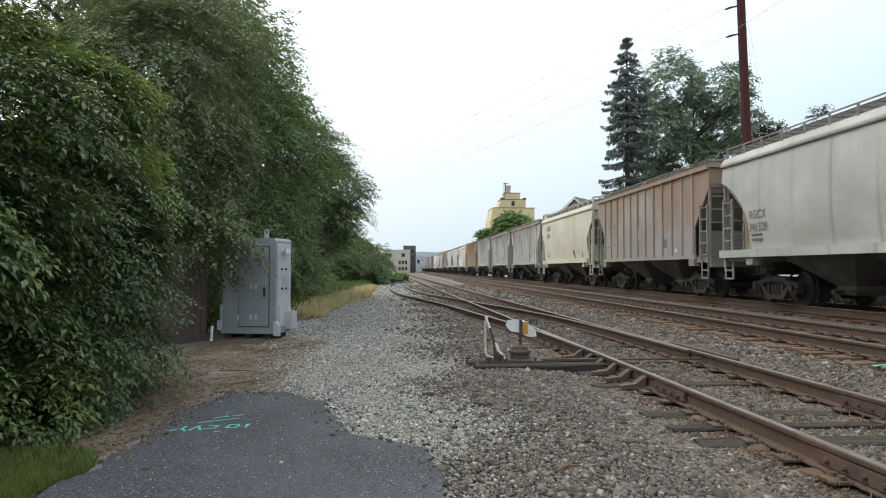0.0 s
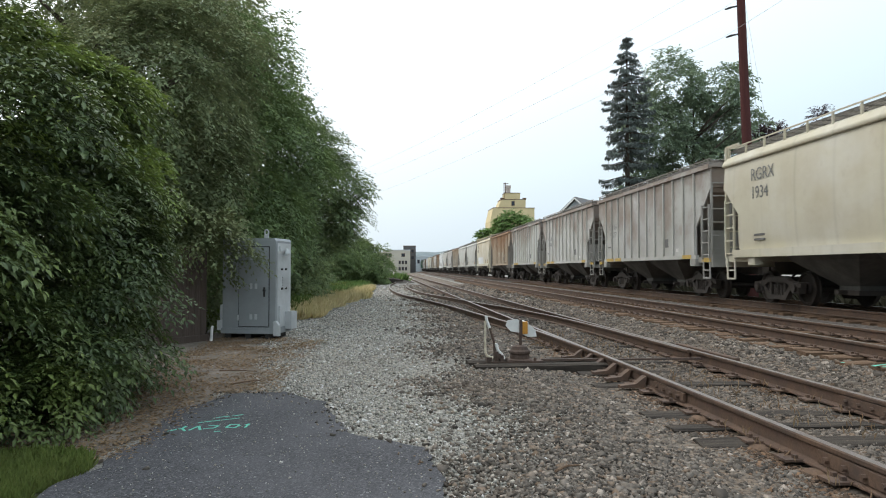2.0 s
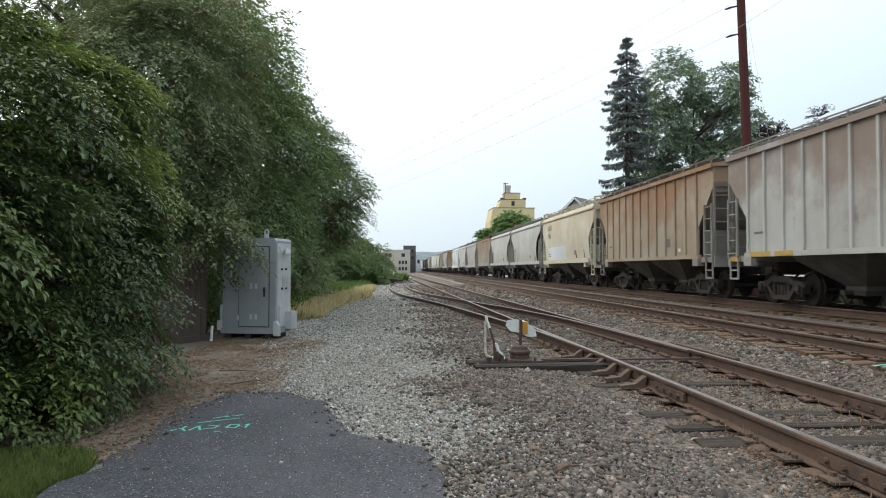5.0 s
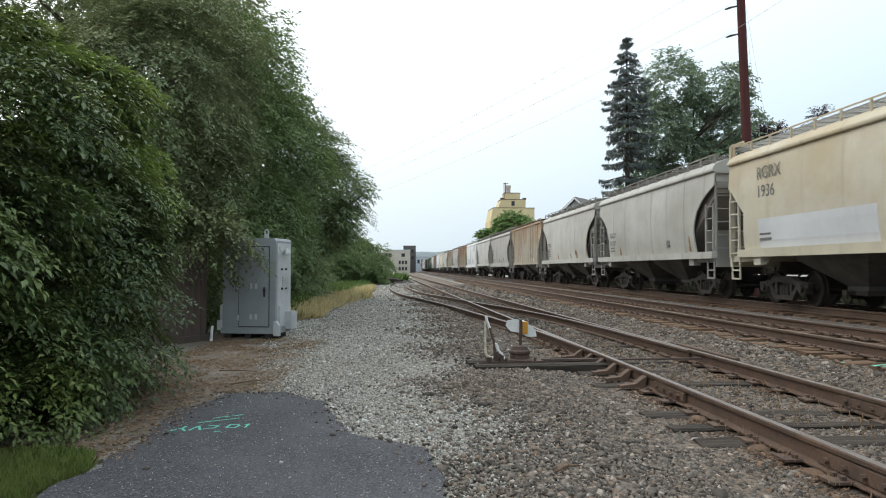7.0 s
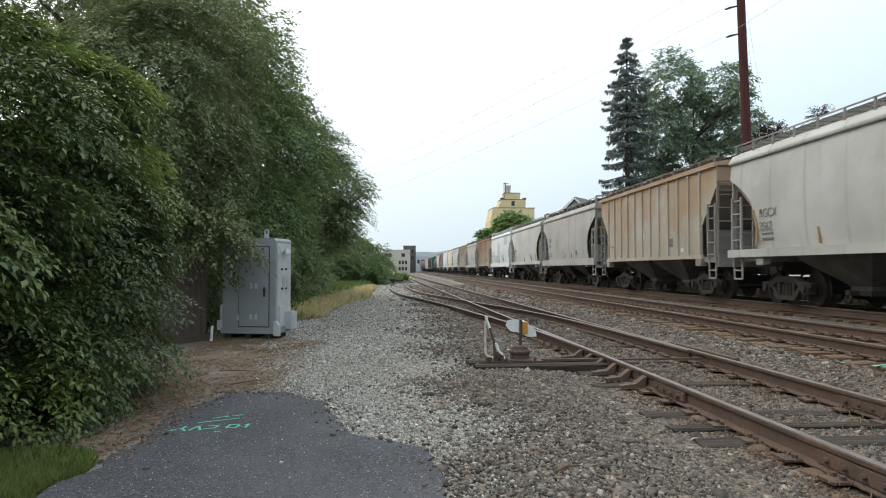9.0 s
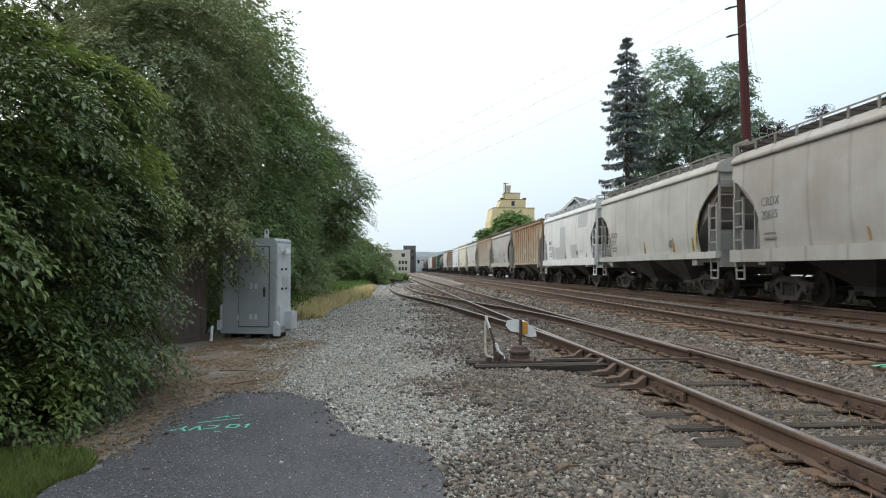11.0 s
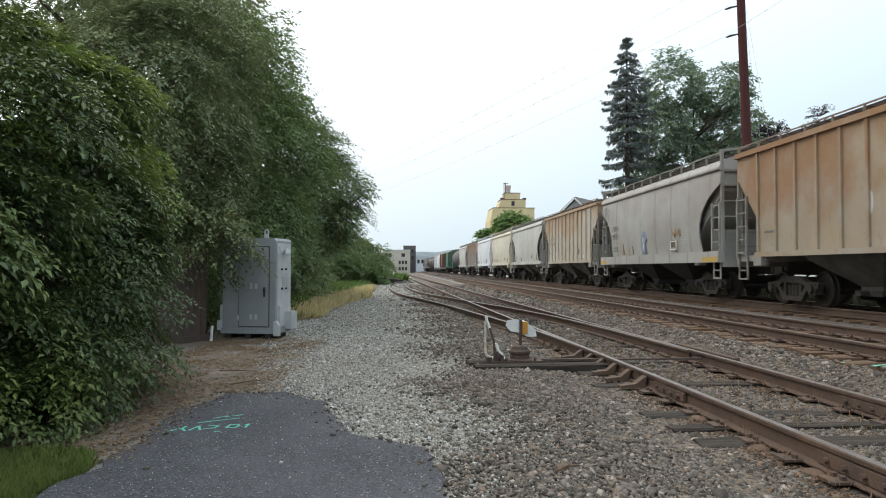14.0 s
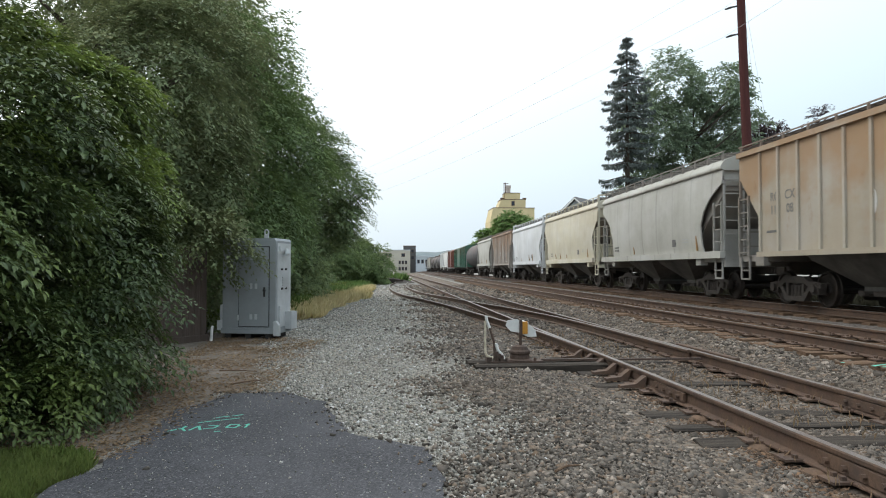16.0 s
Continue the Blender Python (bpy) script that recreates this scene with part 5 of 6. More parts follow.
keep = ~inside(ASPHALT_EDGE, px, py)
for a in (3.02, 4.52):
    keep &= np.abs(px - (a - 0.0165 * py)) > 0.10
between = (px > 2.9 - 0.0165 * py) & (px < 4.95 - 0.0165 * py)
keep &= ~between | (rng.uniform(0, 1, len(px)) < 0.65)
keep &= (py > 14) | (rng.uniform(0, 1, len(px)) < np.clip((px + 2.7 + 0.25 * np.sin(py * 2.1)) / 1.2, 0.55, 1.0))
lane = keep & (px + 0.35 * np.sin(py * 1.7) + rng.normal(size=len(px)) * 0.5 < 1.05)
beside = keep & ~lane
# rust dust has coloured the stones under the near rails
rusty = beside & (np.minimum(np.abs(px - 2.95 + 0.0165 * py), np.abs(px - 4.47 + 0.0165 * py)) < 0.10 + 0.20 * np.abs(rng.normal(size=len(px)))) & (py < 16)
beside = beside & ~rusty
stones("gravel", "fine grey crushed stone of the lane", px[lane], py[lane], ps[lane] * 0.62, M_STONE, 52, 0.006)
stones("gravel", "coarse brown-grey ballast stone beside the yard track", px[beside], py[beside], ps[beside] * 1.05, M_STONE_DARK, 55, np.where(between[beside], 0.02, 0.012))
stones("gravel", "rust-stained stone under the yard rails", px[rusty], py[rusty], ps[rusty] * 0.9, M_STONE_RUST, 57, 0.014)
mx, my = rng.uniform(5.0, 6.2, 6000), rng.uniform(6, 24, 6000)
stones("gravel", "grey ballast stone on the slope to the main line", mx, my, np.full(6000, 0.042), M_STONE_DARK, 53, 0.01)
ax_, ay_ = rng.uniform(-2.1, 0.4, 1500), rng.uniform(3.6, 8.0, 1500)
k2 = inside(ASPHALT_EDGE, ax_, ay_)
stones("grit", "pale grit scattered over the asphalt", ax_[k2], ay_[k2], np.full(k2.sum(), 0.006), M_STONE, 54, 0.034)

pick = rng.integers(30, len(ASPHALT_EDGE) - 30, 700)
edge = np.array(ASPHALT_EDGE)[pick] + rng.normal(size=(700, 2)) * 0.11
edge = edge[(edge[:, 1] > 3.0) & (edge[:, 0] > -1.95)]
stones("grit", "small stones strewn along the crumbling asphalt edge", edge[:, 0], edge[:, 1], np.full(len(edge), 0.017), M_STONE_DARK, 56, 0.036)

# ---- signal cabinet and fence ----
M_CAB = plain("blue_grey_cabinet_paint", (0.285, 0.30, 0.305), 0.45, 0.0, 0.82, 2.5)
M_CAB_SIDE = plain("bare_aluminium_sheet", (0.55, 0.56, 0.56), 0.42, 0.2, 0.75, 3.0)
M_FENCE = wood_material("brown_fence_boards", (0.125, 0.095, 0.08), (0.08, 0.06, 0.05), (7, 7, 0.7))
M_WHITE = plain("chipped_white_paint", (0.72, 0.71, 0.68), 0.55, 0, 0.8)
M_DARK = plain("dark_gap", (0.02, 0.02, 0.02), 0.9)

cab = thing("signal_cabinet", pose(-2.32, 13.95, 0.02, 0, 0, -13), "grey metal railway signal cabinet with closed door on the gravel", "cabinet")
W, D, Hc = 1.06, 0.78, 1.86
part("body", Geo().box(-W, 0, 0.20, 0, D, Hc), M_CAB, cab)
part("base_frame", Geo().box(-W - 0.02, -0.02, 0.10, 0.02, D + 0.02, 0.20), M_CAB, cab)
part("top_cap", Geo().prism([(-W - 0.005, Hc), (0.005, Hc), (-0.02, Hc + 0.05), (-W + 0.02, Hc + 0.05)], -0.008, D + 0.008, "y"), M_CAB, cab)
part("corner_post", Geo().box(-0.07, -0.012, 0.20, 0.012, 0.05, Hc), M_CAB, cab)
part("corner_foot", Geo().prism([(-0.02, 0.06), (0.09, 0.06), (0.09, 0.26), (0.03, 0.34), (-0.02, 0.34)], -0.035, 0.05, "y"), M_CAB_SIDE, cab)
lamp_arm = part("lamp_bracket", Geo().box(0.02, 0.30, 1.58, 0.12, 0.38, 1.62).tube((0.10, 0.34, 1.62), (0.10, 0.34, 1.72), 0.06, 0.03, 10), M_CAB_SIDE, cab)
part("sticker", Geo().box(0.02, 0.10, 1.62, 0.026, 0.24, 1.70), M_WHITE, cab, "small white sticker")
for zz in (0.95, 1.32):
    part("bolt_row", Geo().tube((0.02, 0.25, zz), (0.05, 0.25, zz), 0.02, n=8).tube((0.02, 0.45, zz), (0.05, 0.45, zz), 0.02, n=8), M_BLACK, cab)
door = part("door", Geo().box(-0.72, -0.022, 0.24, -0.13, 0.0, 1.74), M_CAB, cab)
for x0, x1, z0, z1 in ((-0.735, -0.72, 0.225, 1.755), (-0.13, -0.115, 0.225, 1.755), (-0.72, -0.13, 0.225, 0.24), (-0.72, -0.13, 1.74, 1.755)):
    part("door_seal", Geo().box(x0, -0.006, z0, x1, 0.002, z1), M_DARK, cab)
part("handle", Geo().box(-0.22, -0.05, 0.80, -0.19, -0.02, 0.98).tube((-0.205, -0.06, 0.92), (-0.205, -0.02, 0.92), 0.025), M_BLACK, door)
for z in (0.42, 1.0, 1.55):
    for dx in (-0.50, -0.40):
        part("label_plate", Geo().box(dx, -0.028, z - 0.05, dx + 0.05, -0.0225, z + 0.05), M_CAB_SIDE, door, "pale metal plate")
for z in (0.35, 0.95, 1.6):
    part("hinge", Geo().tube((-0.735, -0.02, z), (-0.735, -0.02, z + 0.1), 0.018), M_CAB_SIDE, cab)
part("side_panel", Geo().box(0.001, 0.06, 0.22, 0.02, D - 0.06, Hc - 0.04).box(0.02, 0.12, 1.66, 0.05, 0.5, 1.76).box(0.02, 0.1, 0.25, 0.06, 0.25, 0.62), M_CAB_SIDE, cab, "bare bright side sheet")
for i in range(5):
    part("louvre", Geo().box(0.02, 0.30, 0.95 + i * 0.05, 0.035, 0.62, 0.975 + i * 0.05), M_CAB_SIDE, cab)
part("side_box", Geo().box(0.02, 0.45, 0.16, 0.15, 0.74, 0.50), M_CAB_SIDE, cab)
part("meter_box", Geo().box(-W - 0.12, 0.02, 0.16, -W, 0.2, 0.34), M_CAB_SIDE, cab)
part("conduit", Geo().box(-W - 0.08, 0.06, 0.34, -W - 0.02, 0.14, 0.64), M_CAB_SIDE, cab)
for dx in (-0.20, -0.95):
    g = Geo()
    for i in range(10):
        a0, a1 = math.pi * 2 * i / 10, math.pi * 2 * (i + 1) / 10
        g.tube((dx + 0.04 * math.cos(a0), 0.05, 2.02 + 0.05 * math.sin(a0)), (dx + 0.04 * math.cos(a1), 0.05, 2.02 + 0.05 * math.sin(a1)), 0.016, n=5)
    g.box(dx - 0.04, 0.03, Hc + 0.05, dx + 0.04, 0.07, 1.98)
    part("lifting_eye", g, M_CAB_SIDE, cab)
for dx in (-0.95, -0.55, -0.15):
    part("skid", Geo().box(dx - 0.06, 0.02, 0.0, dx + 0.06, D - 0.02, 0.10), M_BLACK, cab)

fence = thing("fence_panel", pose(-3.55, 13.75, 0, 0, 0, 58), "dark brown board fence half hidden by leaves", "fence")
for i in range(14):
    part("board", Geo().box(-0.14 * (i + 1) + 0.004, -0.012, 0.06, -0.14 * i, 0.012, 1.75 + 0.01 * (i % 3)), M_FENCE, fence)
for z in (0.35, 1.4):
    part("rail", Geo().box(-1.95, 0.012, z, 0, 0.05, z + 0.09), M_FENCE, fence)
part("kick_board", Geo().box(-1.96, -0.05, 0.0, 0.03, -0.012, 0.14), M_FENCE, fence)
stake = part("marker_stake", Geo().tube((-3.42, 13.62, 0.03), (-3.41, 13.66, 0.30), 0.028, 0.024, 8), M_WHITE)
tagged(stake, "short chipped white stake beside the cabinet", "stake")

# ---- switch stand on its head-block ties ----
M_ORANGE = plain("orange_reflector", (0.55, 0.25, 0.03), 0.5, 0, 0.8)
M_RUSTIRON = rust_material("rusty_cast_iron", (0.10, 0.062, 0.045), (0.06, 0.045, 0.038))
M_CREAM = plain("worn_cream_lever_paint", (0.62, 0.55, 0.42), 0.5, 0, 0.55, 14)
for yy, x0 in ((9.78, 1.02), (10.22, 0.96)):
    b = thing("head_block_tie", pose(x0, yy, 0, 0, 0, 4), "long weathered head-block tie under the switch stand", "railway tie", "head-block ties")
    part("timber", Geo().loft([[(x, -0.11, -0.12), (x, 0.11, -0.12), (x, 0.115, 0.045 + 0.006 * math.sin(x * 9)), (x, 0.08, 0.065), (x, -0.08, 0.065), (x, -0.115, 0.045 - 0.006 * math.sin(x * 7))] for x in np.linspace(0, 1.85, 9)]), M_TIE, b)
stand = thing("switch_stand", pose(1.68, 10.05, 0.065), "low rusty railway switch stand with a white and orange target", "switch stand")
part("base", Geo().loft([[(r * math.cos(a) * 1.05, r * math.sin(a), z) for a in np.linspace(0, 2 * math.pi, 15)[:-1]] for z, r in ((0, 0.17), (0.03, 0.17), (0.045, 0.13), (0.10, 0.125), (0.12, 0.14), (0.15, 0.14), (0.17, 0.115), (0.21, 0.10), (0.23, 0.05))]).box(-0.42, -0.14, 0, 0.30, 0.14, 0.022), M_RUSTIRON, stand)
part("mast", Geo().tube((0.01, 0, 0.2), (0.01, 0, 0.58), 0.022, n=8), M_RUSTIRON, stand)
part("bolt", Geo().tube((0.2, -0.08, 0.022), (0.2, -0.08, 0.06), 0.02, n=6).tube((-0.2, -0.1, 0.022), (-0.2, -0.1, 0.06), 0.02, n=6), M_RUSTIRON, stand)
part("target", Geo().prism([(-0.20, 0.50), (-0.17, 0.575), (-0.03, 0.585), (0.00, 0.565), (0.00, 0.40), (-0.13, 0.42)], -0.012, -0.004, "y").prism([(0.02, 0.545), (0.10, 0.53), (0.22, 0.44), (0.235, 0.345), (0.11, 0.34), (0.02, 0.39)], -0.010, -0.003, "y"), M_WHITE, stand, "white painted steel target")
part("reflector", Geo().box(0.035, -0.032, 0.385, 0.105, -0.014, 0.555), M_ORANGE, stand, "orange target blade")
part("blade_edge", Geo().box(-0.008, -0.034, 0.375, 0.033, -0.016, 0.565), M_RUSTIRON, stand)


def bent_bar(points, r0, r1, n=8):
    g = Geo()
    for i, (p, q) in enumerate(zip(points, points[1:])):
        g.tube(p, q, r0 + (r1 - r0) * i / len(points), r0 + (r1 - r0) * (i + 1) / len(points), n)
    return g


lever = part("lever", bent_bar([(-0.485, -0.06, 0.57), (-0.49, -0.06, 0.30), (-0.485, -0.06, 0.14), (-0.46, -0.06, 0.085), (-0.38, -0.05, 0.06)], 0.014, 0.018), M_CREAM, stand, "cream-painted throw lever")
part("handle", bent_bar([(-0.475, -0.035, 0.635), (-0.46, -0.035, 0.56), (-0.425, -0.035, 0.47)], 0.019, 0.024), M_WHITE, lever, "white-painted grip")
part("handle", bent_bar([(-0.34, -0.06, 0.26), (-0.315, -0.06, 0.17), (-0.25, -0.06, 0.09), (-0.23, -0.06, 0.05)], 0.02, 0.022), M_WHITE, lever, "white-painted grip")
part("arm", bent_bar([(-0.425, -0.035, 0.47), (-0.37, -0.045, 0.30), (-0.35, -0.05, 0.05)], 0.014, 0.02), M_RUSTIRON, lever)
part("latch", Geo().box(-0.47, -0.1, 0, -0.40, 0.08, 0.07).box(-0.36, -0.11, 0, -0.31, 0.06, 0.15).box(-0.29, -0.12, 0, -0.24, 0.06, 0.10).tube((-0.30, -0.12, 0.09), (-0.30, 0.06, 0.09), 0.035), M_RUSTIRON, stand)
rod = part("throw_rod", Geo().box(1.8, 10.13, 0.06, 4.3, 10.18, 0.085), M_RUSTIRON)
tagged(rod, "rusty switch throw rod across the ties", "switch rod")

# rail braces, joint bars and spikes of the turnout
for x0, name, ys in ((3.02, "rail_brace", (8.3, 8.85, 9.4, 9.95, 10.5, 11.05)), (4.52, "rail_brace", (8.6, 9.15, 9.7, 10.25))):
    for y in ys:
        s = -1 if x0 < 4 else 1
        x = x0 - 0.0165 * y
        b = part(name, Geo().prism([(x + s * 0.07, -0.02), (x + s * 0.34, -0.02), (x + s * 0.34, 0.01), (x + s * 0.16, 0.03), (x + s * 0.05, 0.115), (x + s * 0.03, 0.115)], y - 0.06, y + 0.06, "y"), M_RAIL, yard)
for x0, y in ((3.02, 7.6), (4.52, 6.6), (3.02, 4.5), (4.52, 12.9)):
    for s in (-1, 1):
        x = x0 - 0.0165 * y
        g = Geo().box(x + s * 0.012, y - 0.42, 0.01, x + s * 0.045, y + 0.42, 0.10)
        for k in range(4):
            g.tube((x + s * 0.04, y - 0.3 + 0.2 * k, 0.055), (x + s * 0.075, y - 0.3 + 0.2 * k, 0.055), 0.02, n=6)
        part("joint_bar", g, M_RAIL, yard)
heap_rng = random.Random(61)
for k in range(16):
    y = heap_rng.uniform(2.6, 9.5)
    side = heap_rng.choice((-1, -1, 1))
    x = 3.02 - 0.0165 * y + side * heap_rng.uniform(0.06, 0.12)
    w, d, h = heap_rng.uniform(0.06, 0.11), heap_rng.uniform(0.08, 0.2), heap_rng.uniform(0.025, 0.05)
    rings = [[(x + math.cos(a) * w * q * (1 + 0.25 * math.sin(3 * a + k)), y + math.sin(a) * d * q * (1 + 0.2 * math.cos(2 * a + k)), -0.05 + h * z) for a in np.linspace(0, 2 * math.pi, 11)[:-1]] for q, z in ((1, 0), (0.85, 0.55), (0.5, 0.9), (0.15, 1.0))]
    part("rust_heap", Geo().loft(rings), M_RUST_DUST, yard, smooth=True)
part("guard_rail", along(RAIL, line(4.72, -0.0165, 9.6, 11.6, 0.5), Z1 - 0.005), M_RAIL, yard)

# ---- sprayed survey marks ----
M_MINT = plain("turquoise_marking_paint", (0.12, 0.55, 0.42), 0.7, 0, 0.75, 20)


def stroke(g, pts, w, z):
    for (ax0, ay0), (bx0, by0) in zip(pts, pts[1:]):
        a, b = Vector((ax0, ay0, z)), Vector((bx0, by0, z))
        nrm = Vector((-(b - a).y, (b - a).x, 0)).normalized() * w / 2
        g.add([a - nrm, b - nrm, b + nrm, a + nrm, ], [(0, 1, 2, 3)])


def survey_mark(strokes, w, z, label, near=(0, 0), grow=(1, 1), slide=(0, 0)):
    g = Geo()
    for s in strokes:
        stroke(g, [((x - near[0]) * grow[0] + near[0] + slide[0], (y - near[1]) * grow[1] + near[1] + slide[1]) for x, y in s], w, z)
    return tagged(part("survey_mark", g, M_MINT), label, "paint mark")


survey_mark([[(-2.0, 6.33), (-1.86, 6.42), (-1.78, 6.33)], [(-1.86, 6.42), (-1.84, 6.5)], [(-1.74, 6.35), (-1.68, 6.5), (-1.6, 6.36)], [(-1.58, 6.4), (-1.45, 6.42), (-1.42, 6.5), (-1.56, 6.52)], [(-1.40, 6.3), (-1.32, 6.31)], [(-1.30, 6.43), (-1.18, 6.42), (-1.15, 6.52), (-1.28, 6.54), (-1.30, 6.43)], [(-1.08, 6.52), (-1.04, 6.56), (-1.05, 6.42)], [(-1.75, 6.62), (-1.25, 6.78)], [(-1.62, 6.78), (-1.5, 6.84), (-1.38, 6.87), (-1.25, 6.92)]], 0.022, 0.0335, "turquoise sprayed survey mark on the asphalt", (-1.52, 6.3), (0.63, 1.1), (-0.045, -0.26))
survey_mark([[(5.66, 8.42), (5.8, 8.52), (5.98, 8.58)], [(5.50, 8.78), (5.54, 8.80)], [(5.75, 8.35), (5.98, 8.43)]], 0.05, 0.185, "green sprayed survey mark on the ballast")

# small litter on the stones
scrap = part("plastic_scrap", Geo().loft([[(2.86 + dx, 17.9 + dy, 0.0), (2.98 + dx, 17.95 + dy, 0.0), (2.97 + dx, 18.0 + dy, h), (2.85 + dx, 17.93 + dy, h * 0.8)] for dx, dy, h in ((0, 0, 0.05), (0.12, 0.02, 0.07), (0.24, -0.03, 0.03))]), M_WHITE)
tagged(scrap, "crumpled white plastic scrap on the ballast", "litter")
for ax1, ay1, bx1, by1 in ((1.02, 4.72, 1.22, 4.86), (-1.9, 8.5, -1.5, 8.8), (-2.3, 9.6, -1.8, 9.5)):
    tagged(part("twig", Geo().tube((ax1, ay1, 0.035), ((ax1 + bx1) / 2, (ay1 + by1) / 2 + 0.02, 0.045), 0.009, 0.008, 6).tube(((ax1 + bx1) / 2, (ay1 + by1) / 2 + 0.02, 0.045), (bx1, by1, 0.035), 0.008, 0.004, 6), M_TIE_RUST), "dry broken twig lying on the gravel", "twig", "twigs")


# ---- pole and wires ----
M_POLE = wood_material("red_brown_pole", (0.10, 0.036, 0.032), (0.062, 0.026, 0.026), (8, 8, 0.5))
M_WIRE = plain("weathered_grey_cable", (0.55, 0.57, 0.60), 0.6)
pole = thing("utility_pole", pose(13.98, 28, 0.1, 0, -1.8, 0), "tall red-brown wooden utility pole behind the train", "utility pole")
part("shaft", Geo().tube((0, 0, -0.1), (0, 0, 13.6), 0.21, 0.15, 14), M_POLE, pole, smooth=True)
for z in (10.6, 11.72, 12.95):
    arm = part("insulator_arm", Geo().tube((-0.14, 0, z), (-0.42, 0.05, z - 0.04), 0.035, n=8), M_BLACK, pole)
    part("insulator", Geo().tube((-0.40, 0.05, z - 0.04), (-0.62, 0.1, z - 0.10), 0.05, 0.03, 8), M_BLACK, arm)
for z in (4.0, 4.5, 5.0, 5.5, 6.0):
    part("step_bolt", Geo().tube((0.15, 0, z), (0.32, 0, z), 0.012, n=6), M_BLACK, pole)


def wire(a, b, sag, label, r=0.007):
    a, b = Vector(a), Vector(b)
    g = Geo()
    pts = [a + (b - a) * (i / 16) - Vector((0, 0, sag * 4 * (i / 16) * (1 - i / 16))) for i in range(17)]
    n = Vector((-(b - a).y, (b - a).x, 0)).normalized() * r
    up = Vector((0, 0, r))
    if n.length < r * 0.5:
        n, up = Vector((r, 0, 0)), Vector((0, r, 0))
    g.loft([[p + n, p + up, p - n, p - up] for p in pts])
    return tagged(part("overhead_wire", g, M_WIRE), label, "wire", "overhead wires")


for (ax0, az0), (bx0, bz0) in (((12.87, 10.55), (-7.2, 9.1)), ((12.85, 11.67), (-7.2, 11.1)), ((12.83, 12.9), (-7.2, 12.3))):
    wire((ax0, 28.1, az0), (bx0, 90, bz0), 0.5, "thin overhead wire strung across the tracks")
    wire((ax0, 28.1, az0), (ax0 + 1.2, -25, az0 + 0.6), 0.5, "thin overhead wire running along the tracks")
for dx in (1.2, 1.9):
    wire((13.6, 28.1, 13.3), (14.2 + dx, 28.6, 0.1), 0.0, "thin guy wire of the utility pole", 0.008)

# ---- yellow tower, house and far buildings ----
M_PALE_STEEL = plain("pale_rusted_sheet_steel", (0.50, 0.42, 0.36), 0.7)
M_YELLOW_WALL = plain("yellow_stucco", (0.62, 0.51, 0.29), 0.85, 0, 0.85, 0.4)
M_TRIM = plain("brown_cornice", (0.16, 0.10, 0.07), 0.8)
M_CREAM_WALL = plain("cream_masonry", (0.50, 0.46, 0.385), 0.9, 0, 0.82, 0.3)
M_SLATE = plain("dark_slate_wall", (0.10, 0.095, 0.095), 0.85, 0, 0.8, 0.4)
M_GREY_WALL = plain("pale_grey_wall", (0.50, 0.53, 0.56), 0.8, 0, 0.85, 0.3)
M_ROOF = plain("grey_shingles", (0.13, 0.125, 0.125), 0.9, 0, 0.7, 3)
M_PANE = Nodes("dark_window_glass", 0.12).m
M_PANE.node_tree.nodes["Principled BSDF"].inputs["Base Color"].default_value = (0.03, 0.035, 0.045, 1)


def window(parent, x, y, z, w, h):
    win = part("window", Geo().box(x - w / 2 - 0.1, y - 0.08, z - 0.1, x + w / 2 + 0.1, y + 0.02, z + h + 0.1), M_TRIM, parent)
    part("pane", Geo().box(x - w / 2, y - 0.12, z, x + w / 2, y - 0.06, z + h), M_PANE, win)


tower = thing("grain_tower", pose(34.0, 220, 0), "stepped yellow grain tower with brown cornices", "tower")
part("tier", Geo().prism([(-6.9, 0), (6.25, 0), (6.25, 19.3), (-6.05, 19.3), (-6.9, 15.5)], -6.2, 6.2, "y"), M_YELLOW_WALL, tower)
part("tier", Geo().prism([(-4.4, 19.3), (4.0, 19.3), (4.0, 22.0), (-3.3, 22.0)], -4.0, 4.0, "y"), M_YELLOW_WALL, tower)
part("tier", Geo().box(-2.05, -2.5, 22.0, 2.6, 2.5, 24.1), M_YELLOW_WALL, tower)
for x0, x1, d, zz in ((-6.1, 6.4, 6.3, 19.3), (-3.45, 4.15, 4.1, 22.0), (-2.15, 2.7, 2.6, 24.1)):
    part("cornice", Geo().box(x0, -d, zz + 0.004, x1, d, zz + 0.16), M_TRIM, tower)
for x0, x1 in ((-3.6, -2.6), (3.2, 4.2)):
    part("parapet_block", Geo().box(x0, -4.15, 22.16, x1, -3.2, 22.55), M_TRIM, tower)
for x, top in ((-2.2, 27.3), (-1.75, 27.3)):
    part("vent_pipe", Geo().tube((x, -2, 22.1), (x, -2, top), 0.13, n=8), M_TRIM, tower)
part("elevator_leg", Geo().box(-1.5, -2.2, 24.2, -0.3, -1.4, 26.3).box(-1.62, -2.3, 25.6, -0.18, -1.3, 26.5), M_PALE_STEEL, tower)
part("cross_arm", Geo().box(-2.4, -2.08, 26.9, -0.9, -1.92, 27.1), M_TRIM, tower)
window(tower, 0.2, -4.0, 20.3, 0.8, 1.2)
for x in (-3.2, 0, 3.2):
    window(tower, x, -6.2, 15.4, 0.9, 1.4)

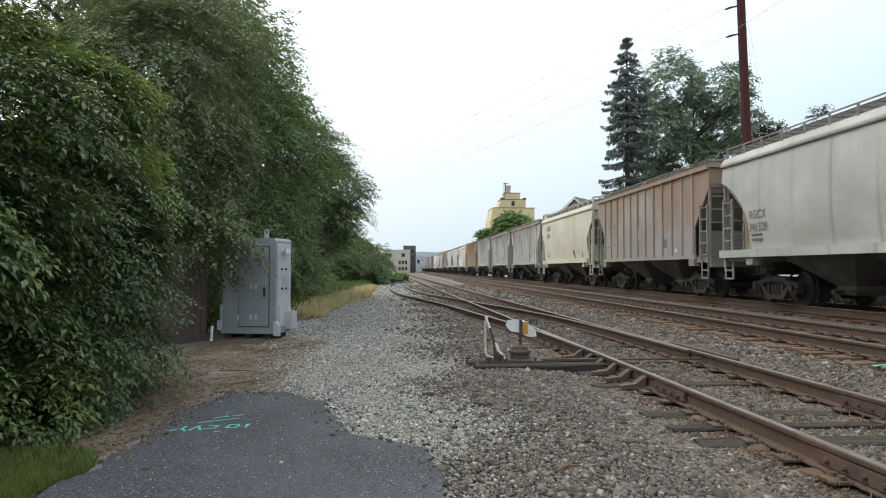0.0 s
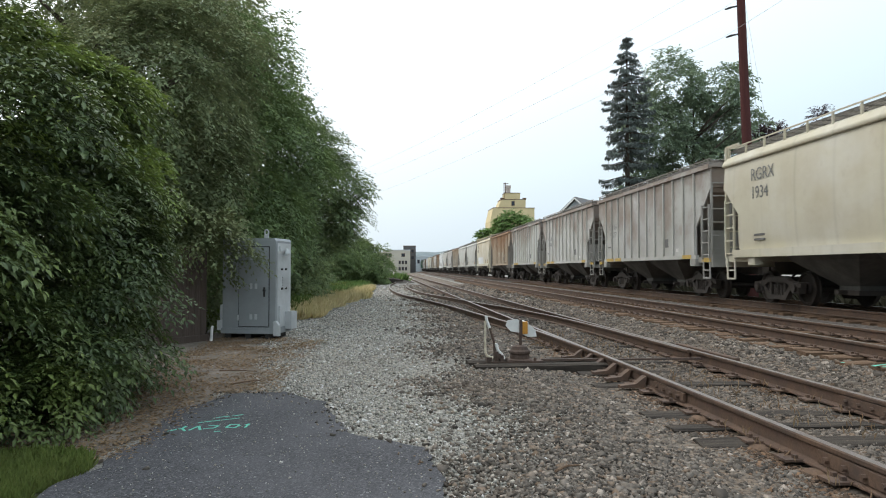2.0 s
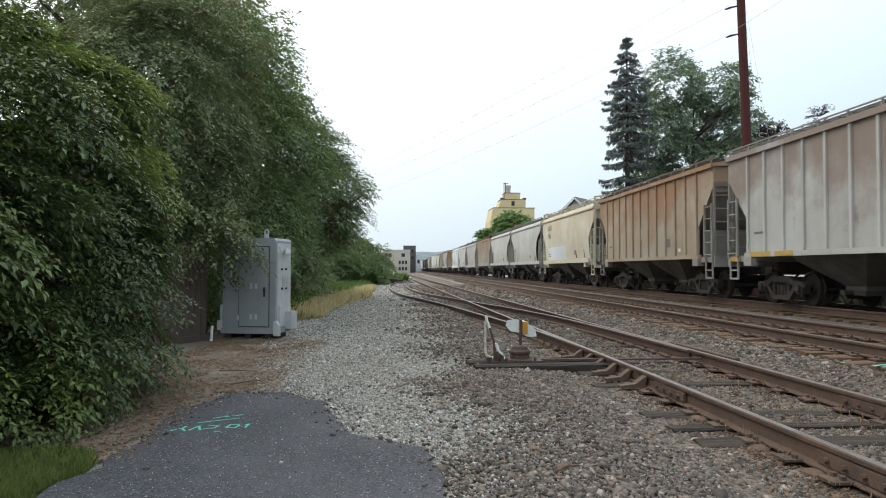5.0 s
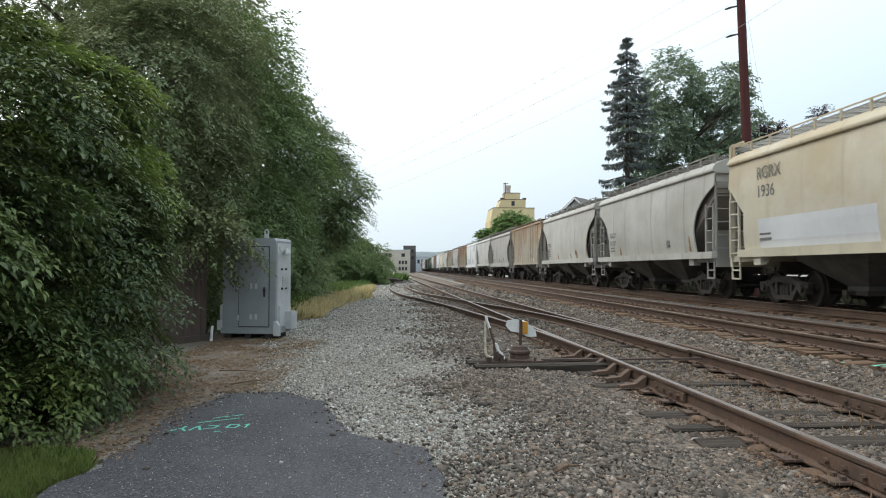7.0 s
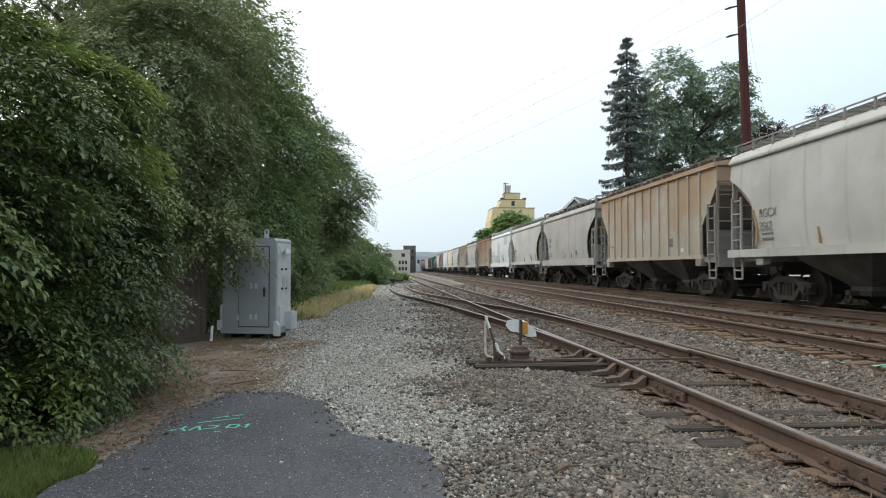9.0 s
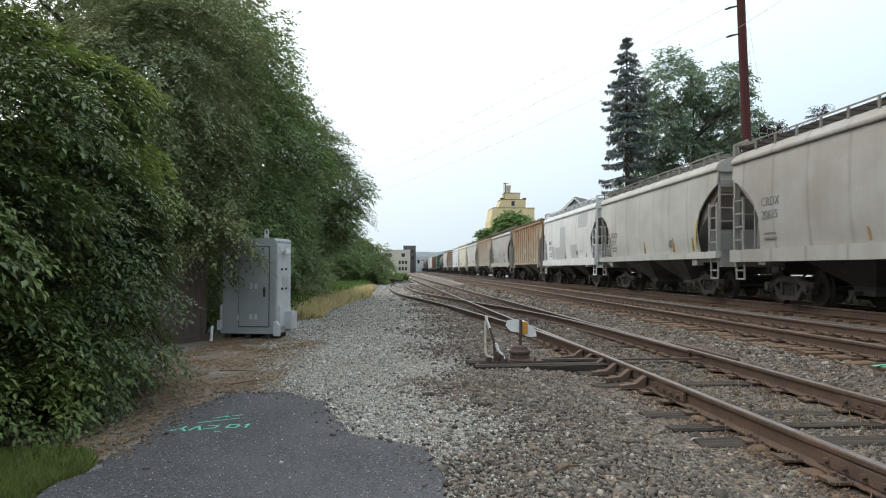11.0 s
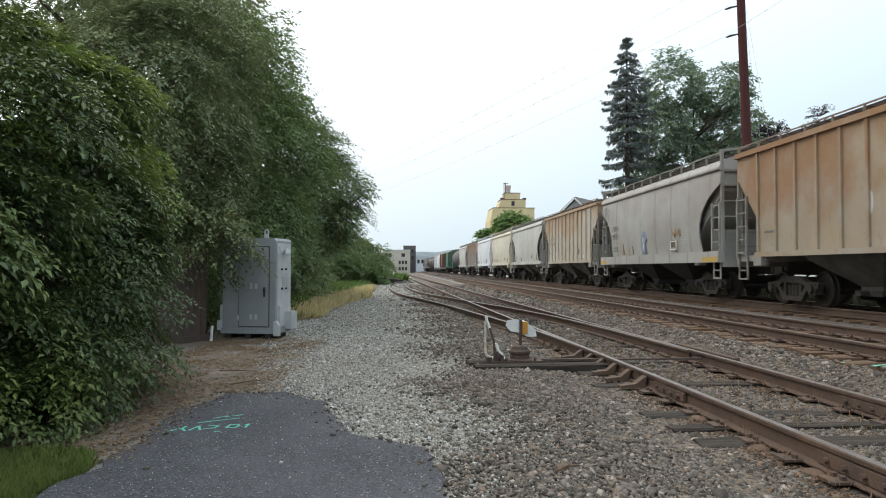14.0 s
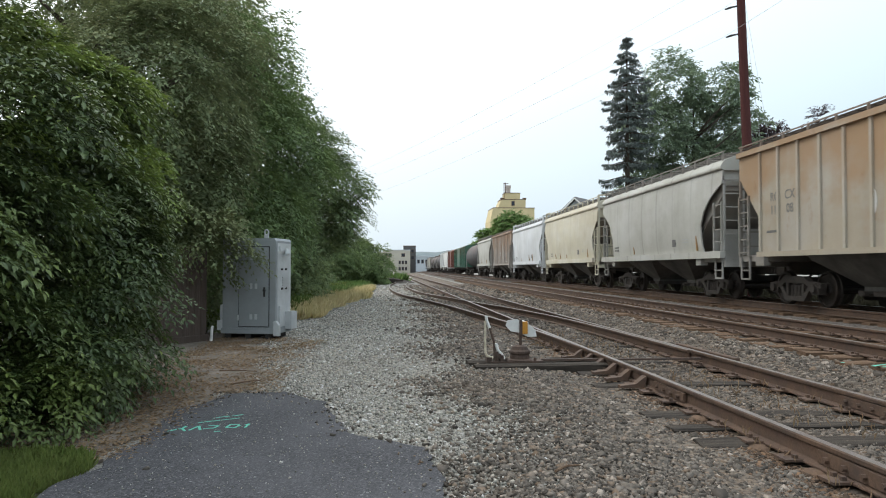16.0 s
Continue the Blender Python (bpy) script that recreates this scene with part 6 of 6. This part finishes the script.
house = thing("house", pose(22.6, 92, 0.3, 0, 0, -35), "grey gabled house rising behind the train", "house")
part("wall", Geo().prism([(-2.9, -0.4), (3.1, -0.4), (3.1, 7.3), (0.1, 9.85), (-2.9, 7.3)], 0, 6, "y"), M_GREY_WALL, house)
part("roof", Geo().prism([(-3.4, 6.9), (0.1, 9.93), (3.6, 6.9), (3.6, 7.15), (0.1, 10.25), (-3.4, 7.15)], -0.5, 6.5, "y"), M_ROOF, house)
part("gable_trim", Geo().prism([(-3.4, 6.85), (0.1, 9.9), (3.6, 6.85), (3.6, 7.1), (0.1, 10.15), (-3.4, 7.1)], -0.56, -0.503, "y"), M_WHITE, house, "white gable trim")
window(house, 0.1, 0, 6.2, 1.0, 1.4)

office = thing("office_building", pose(-4.9, 230, 0), "cream three-storey masonry building at the end of the yard", "building")
part("wall", Geo().box(0, 0, -0.3, 8.6, 14, 7.1), M_CREAM_WALL, office)
part("roof", Geo().box(-0.1, -0.1, 7.1, 8.7, 14.1, 7.35), M_GREY_WALL, office)
part("wall", Geo().box(-1.8, 3, -0.3, 0, 14, 6.6), M_CREAM_WALL, office)
for zz in (0.9, 2.9, 5.2):
    for x in (5.3, 6.3, 7.3) if zz < 5 else (1.0, 2.2, 6.4):
        window(office, x, 0, zz, 0.5 if zz < 5 else 0.9, 0.9)
part("pier", Geo().box(3.4, -0.25, -0.3, 4.3, 0, 7.08), M_CREAM_WALL, office)
block = thing("brick_tower_block", pose(0.55, 246, 0), "dark slate-coloured building beside the cream one", "building")
part("wall", Geo().box(1.2, 0, -0.3, 5.3, 9, 8.9), M_SLATE, block)
part("roof", Geo().box(1.1, -0.1, 8.9, 5.4, 9.1, 9.15), M_TRIM, block)
for zz in (4.6, 6.8):
    window(block, 4.2, 0, zz, 0.8, 1.0)
shed = thing("warehouse", pose(5.6, 300, 0), "long pale grey warehouse in the distance", "building")
part("wall", Geo().box(0, 0, -0.3, 10.5, 30, 6.0), M_GREY_WALL, shed)
part("roof", Geo().prism([(-0.4, 6.0), (10.9, 6.0), (5.2, 7.0)], -0.3, 30, "y"), M_GREY_WALL, shed)
for x in range(6):
    window(shed, 1.0 + 1.65 * x, 0, 3.6, 0.8, 1.4)

# dirt mound with old ties at the end of the lane
M_DIRT = plain("dark_soil", (0.055, 0.045, 0.036), 0.95, 0, 0.6, 3, 0.03)
mx_, my_ = np.linspace(-7.5, 1.6, 30), np.linspace(66.5, 75, 16)
mound = part("dirt_mound", sheet("dirt_mound", list(mx_), list(my_), lambda x, y: -0.06 + 0.85 * max(0, 1 - ((x + 2.9) / 4.6) ** 2) * max(0, 1 - ((y - 71) / 4.2) ** 2) ** 0.7, M_DIRT, 0.14), None)
tagged(mound, "low dark mound of soil where the siding ends", "mound")
for k, (x, y, a, zz) in enumerate([(-3.4, 66.6, 8, 0.12), (-1.6, 66.9, -6, 0.12), (-4.6, 67.0, 20, 0.12), (-2.6, 67.4, -14, 0.38), (-0.7, 67.2, 35, 0.25)]):
    tagged(part("old_tie", TIES[k % 4], None, at=pose(x, y, zz + 0.14, 0, 3, a)), "discarded weathered wooden tie on the soil mound", "railway tie", "discarded ties")

# wooded hills on the horizon, with distance haze put into their pale blue-grey colour
M_HILL = leaf_material("haze_tinted_far_woods", (0.20, 0.24, 0.25), (0.27, 0.31, 0.32), (0.30, 0.34, 0.34), 0.95)
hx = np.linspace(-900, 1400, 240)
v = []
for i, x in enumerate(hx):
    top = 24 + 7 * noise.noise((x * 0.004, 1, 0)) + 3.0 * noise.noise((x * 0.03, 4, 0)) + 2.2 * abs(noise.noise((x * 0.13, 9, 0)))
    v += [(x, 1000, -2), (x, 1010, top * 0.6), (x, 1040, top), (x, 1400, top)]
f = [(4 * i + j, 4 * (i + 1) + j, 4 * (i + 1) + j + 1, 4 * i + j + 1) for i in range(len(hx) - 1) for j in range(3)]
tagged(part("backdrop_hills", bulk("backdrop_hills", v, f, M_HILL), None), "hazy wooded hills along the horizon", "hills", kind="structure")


# ---- what moves ----
def motions():
    for car, y, *_ in TRAIN:
        walk(car, [(0, pose(TX, y, Z3)), (16, pose(TX, y - 16 * SPEED, Z3))])
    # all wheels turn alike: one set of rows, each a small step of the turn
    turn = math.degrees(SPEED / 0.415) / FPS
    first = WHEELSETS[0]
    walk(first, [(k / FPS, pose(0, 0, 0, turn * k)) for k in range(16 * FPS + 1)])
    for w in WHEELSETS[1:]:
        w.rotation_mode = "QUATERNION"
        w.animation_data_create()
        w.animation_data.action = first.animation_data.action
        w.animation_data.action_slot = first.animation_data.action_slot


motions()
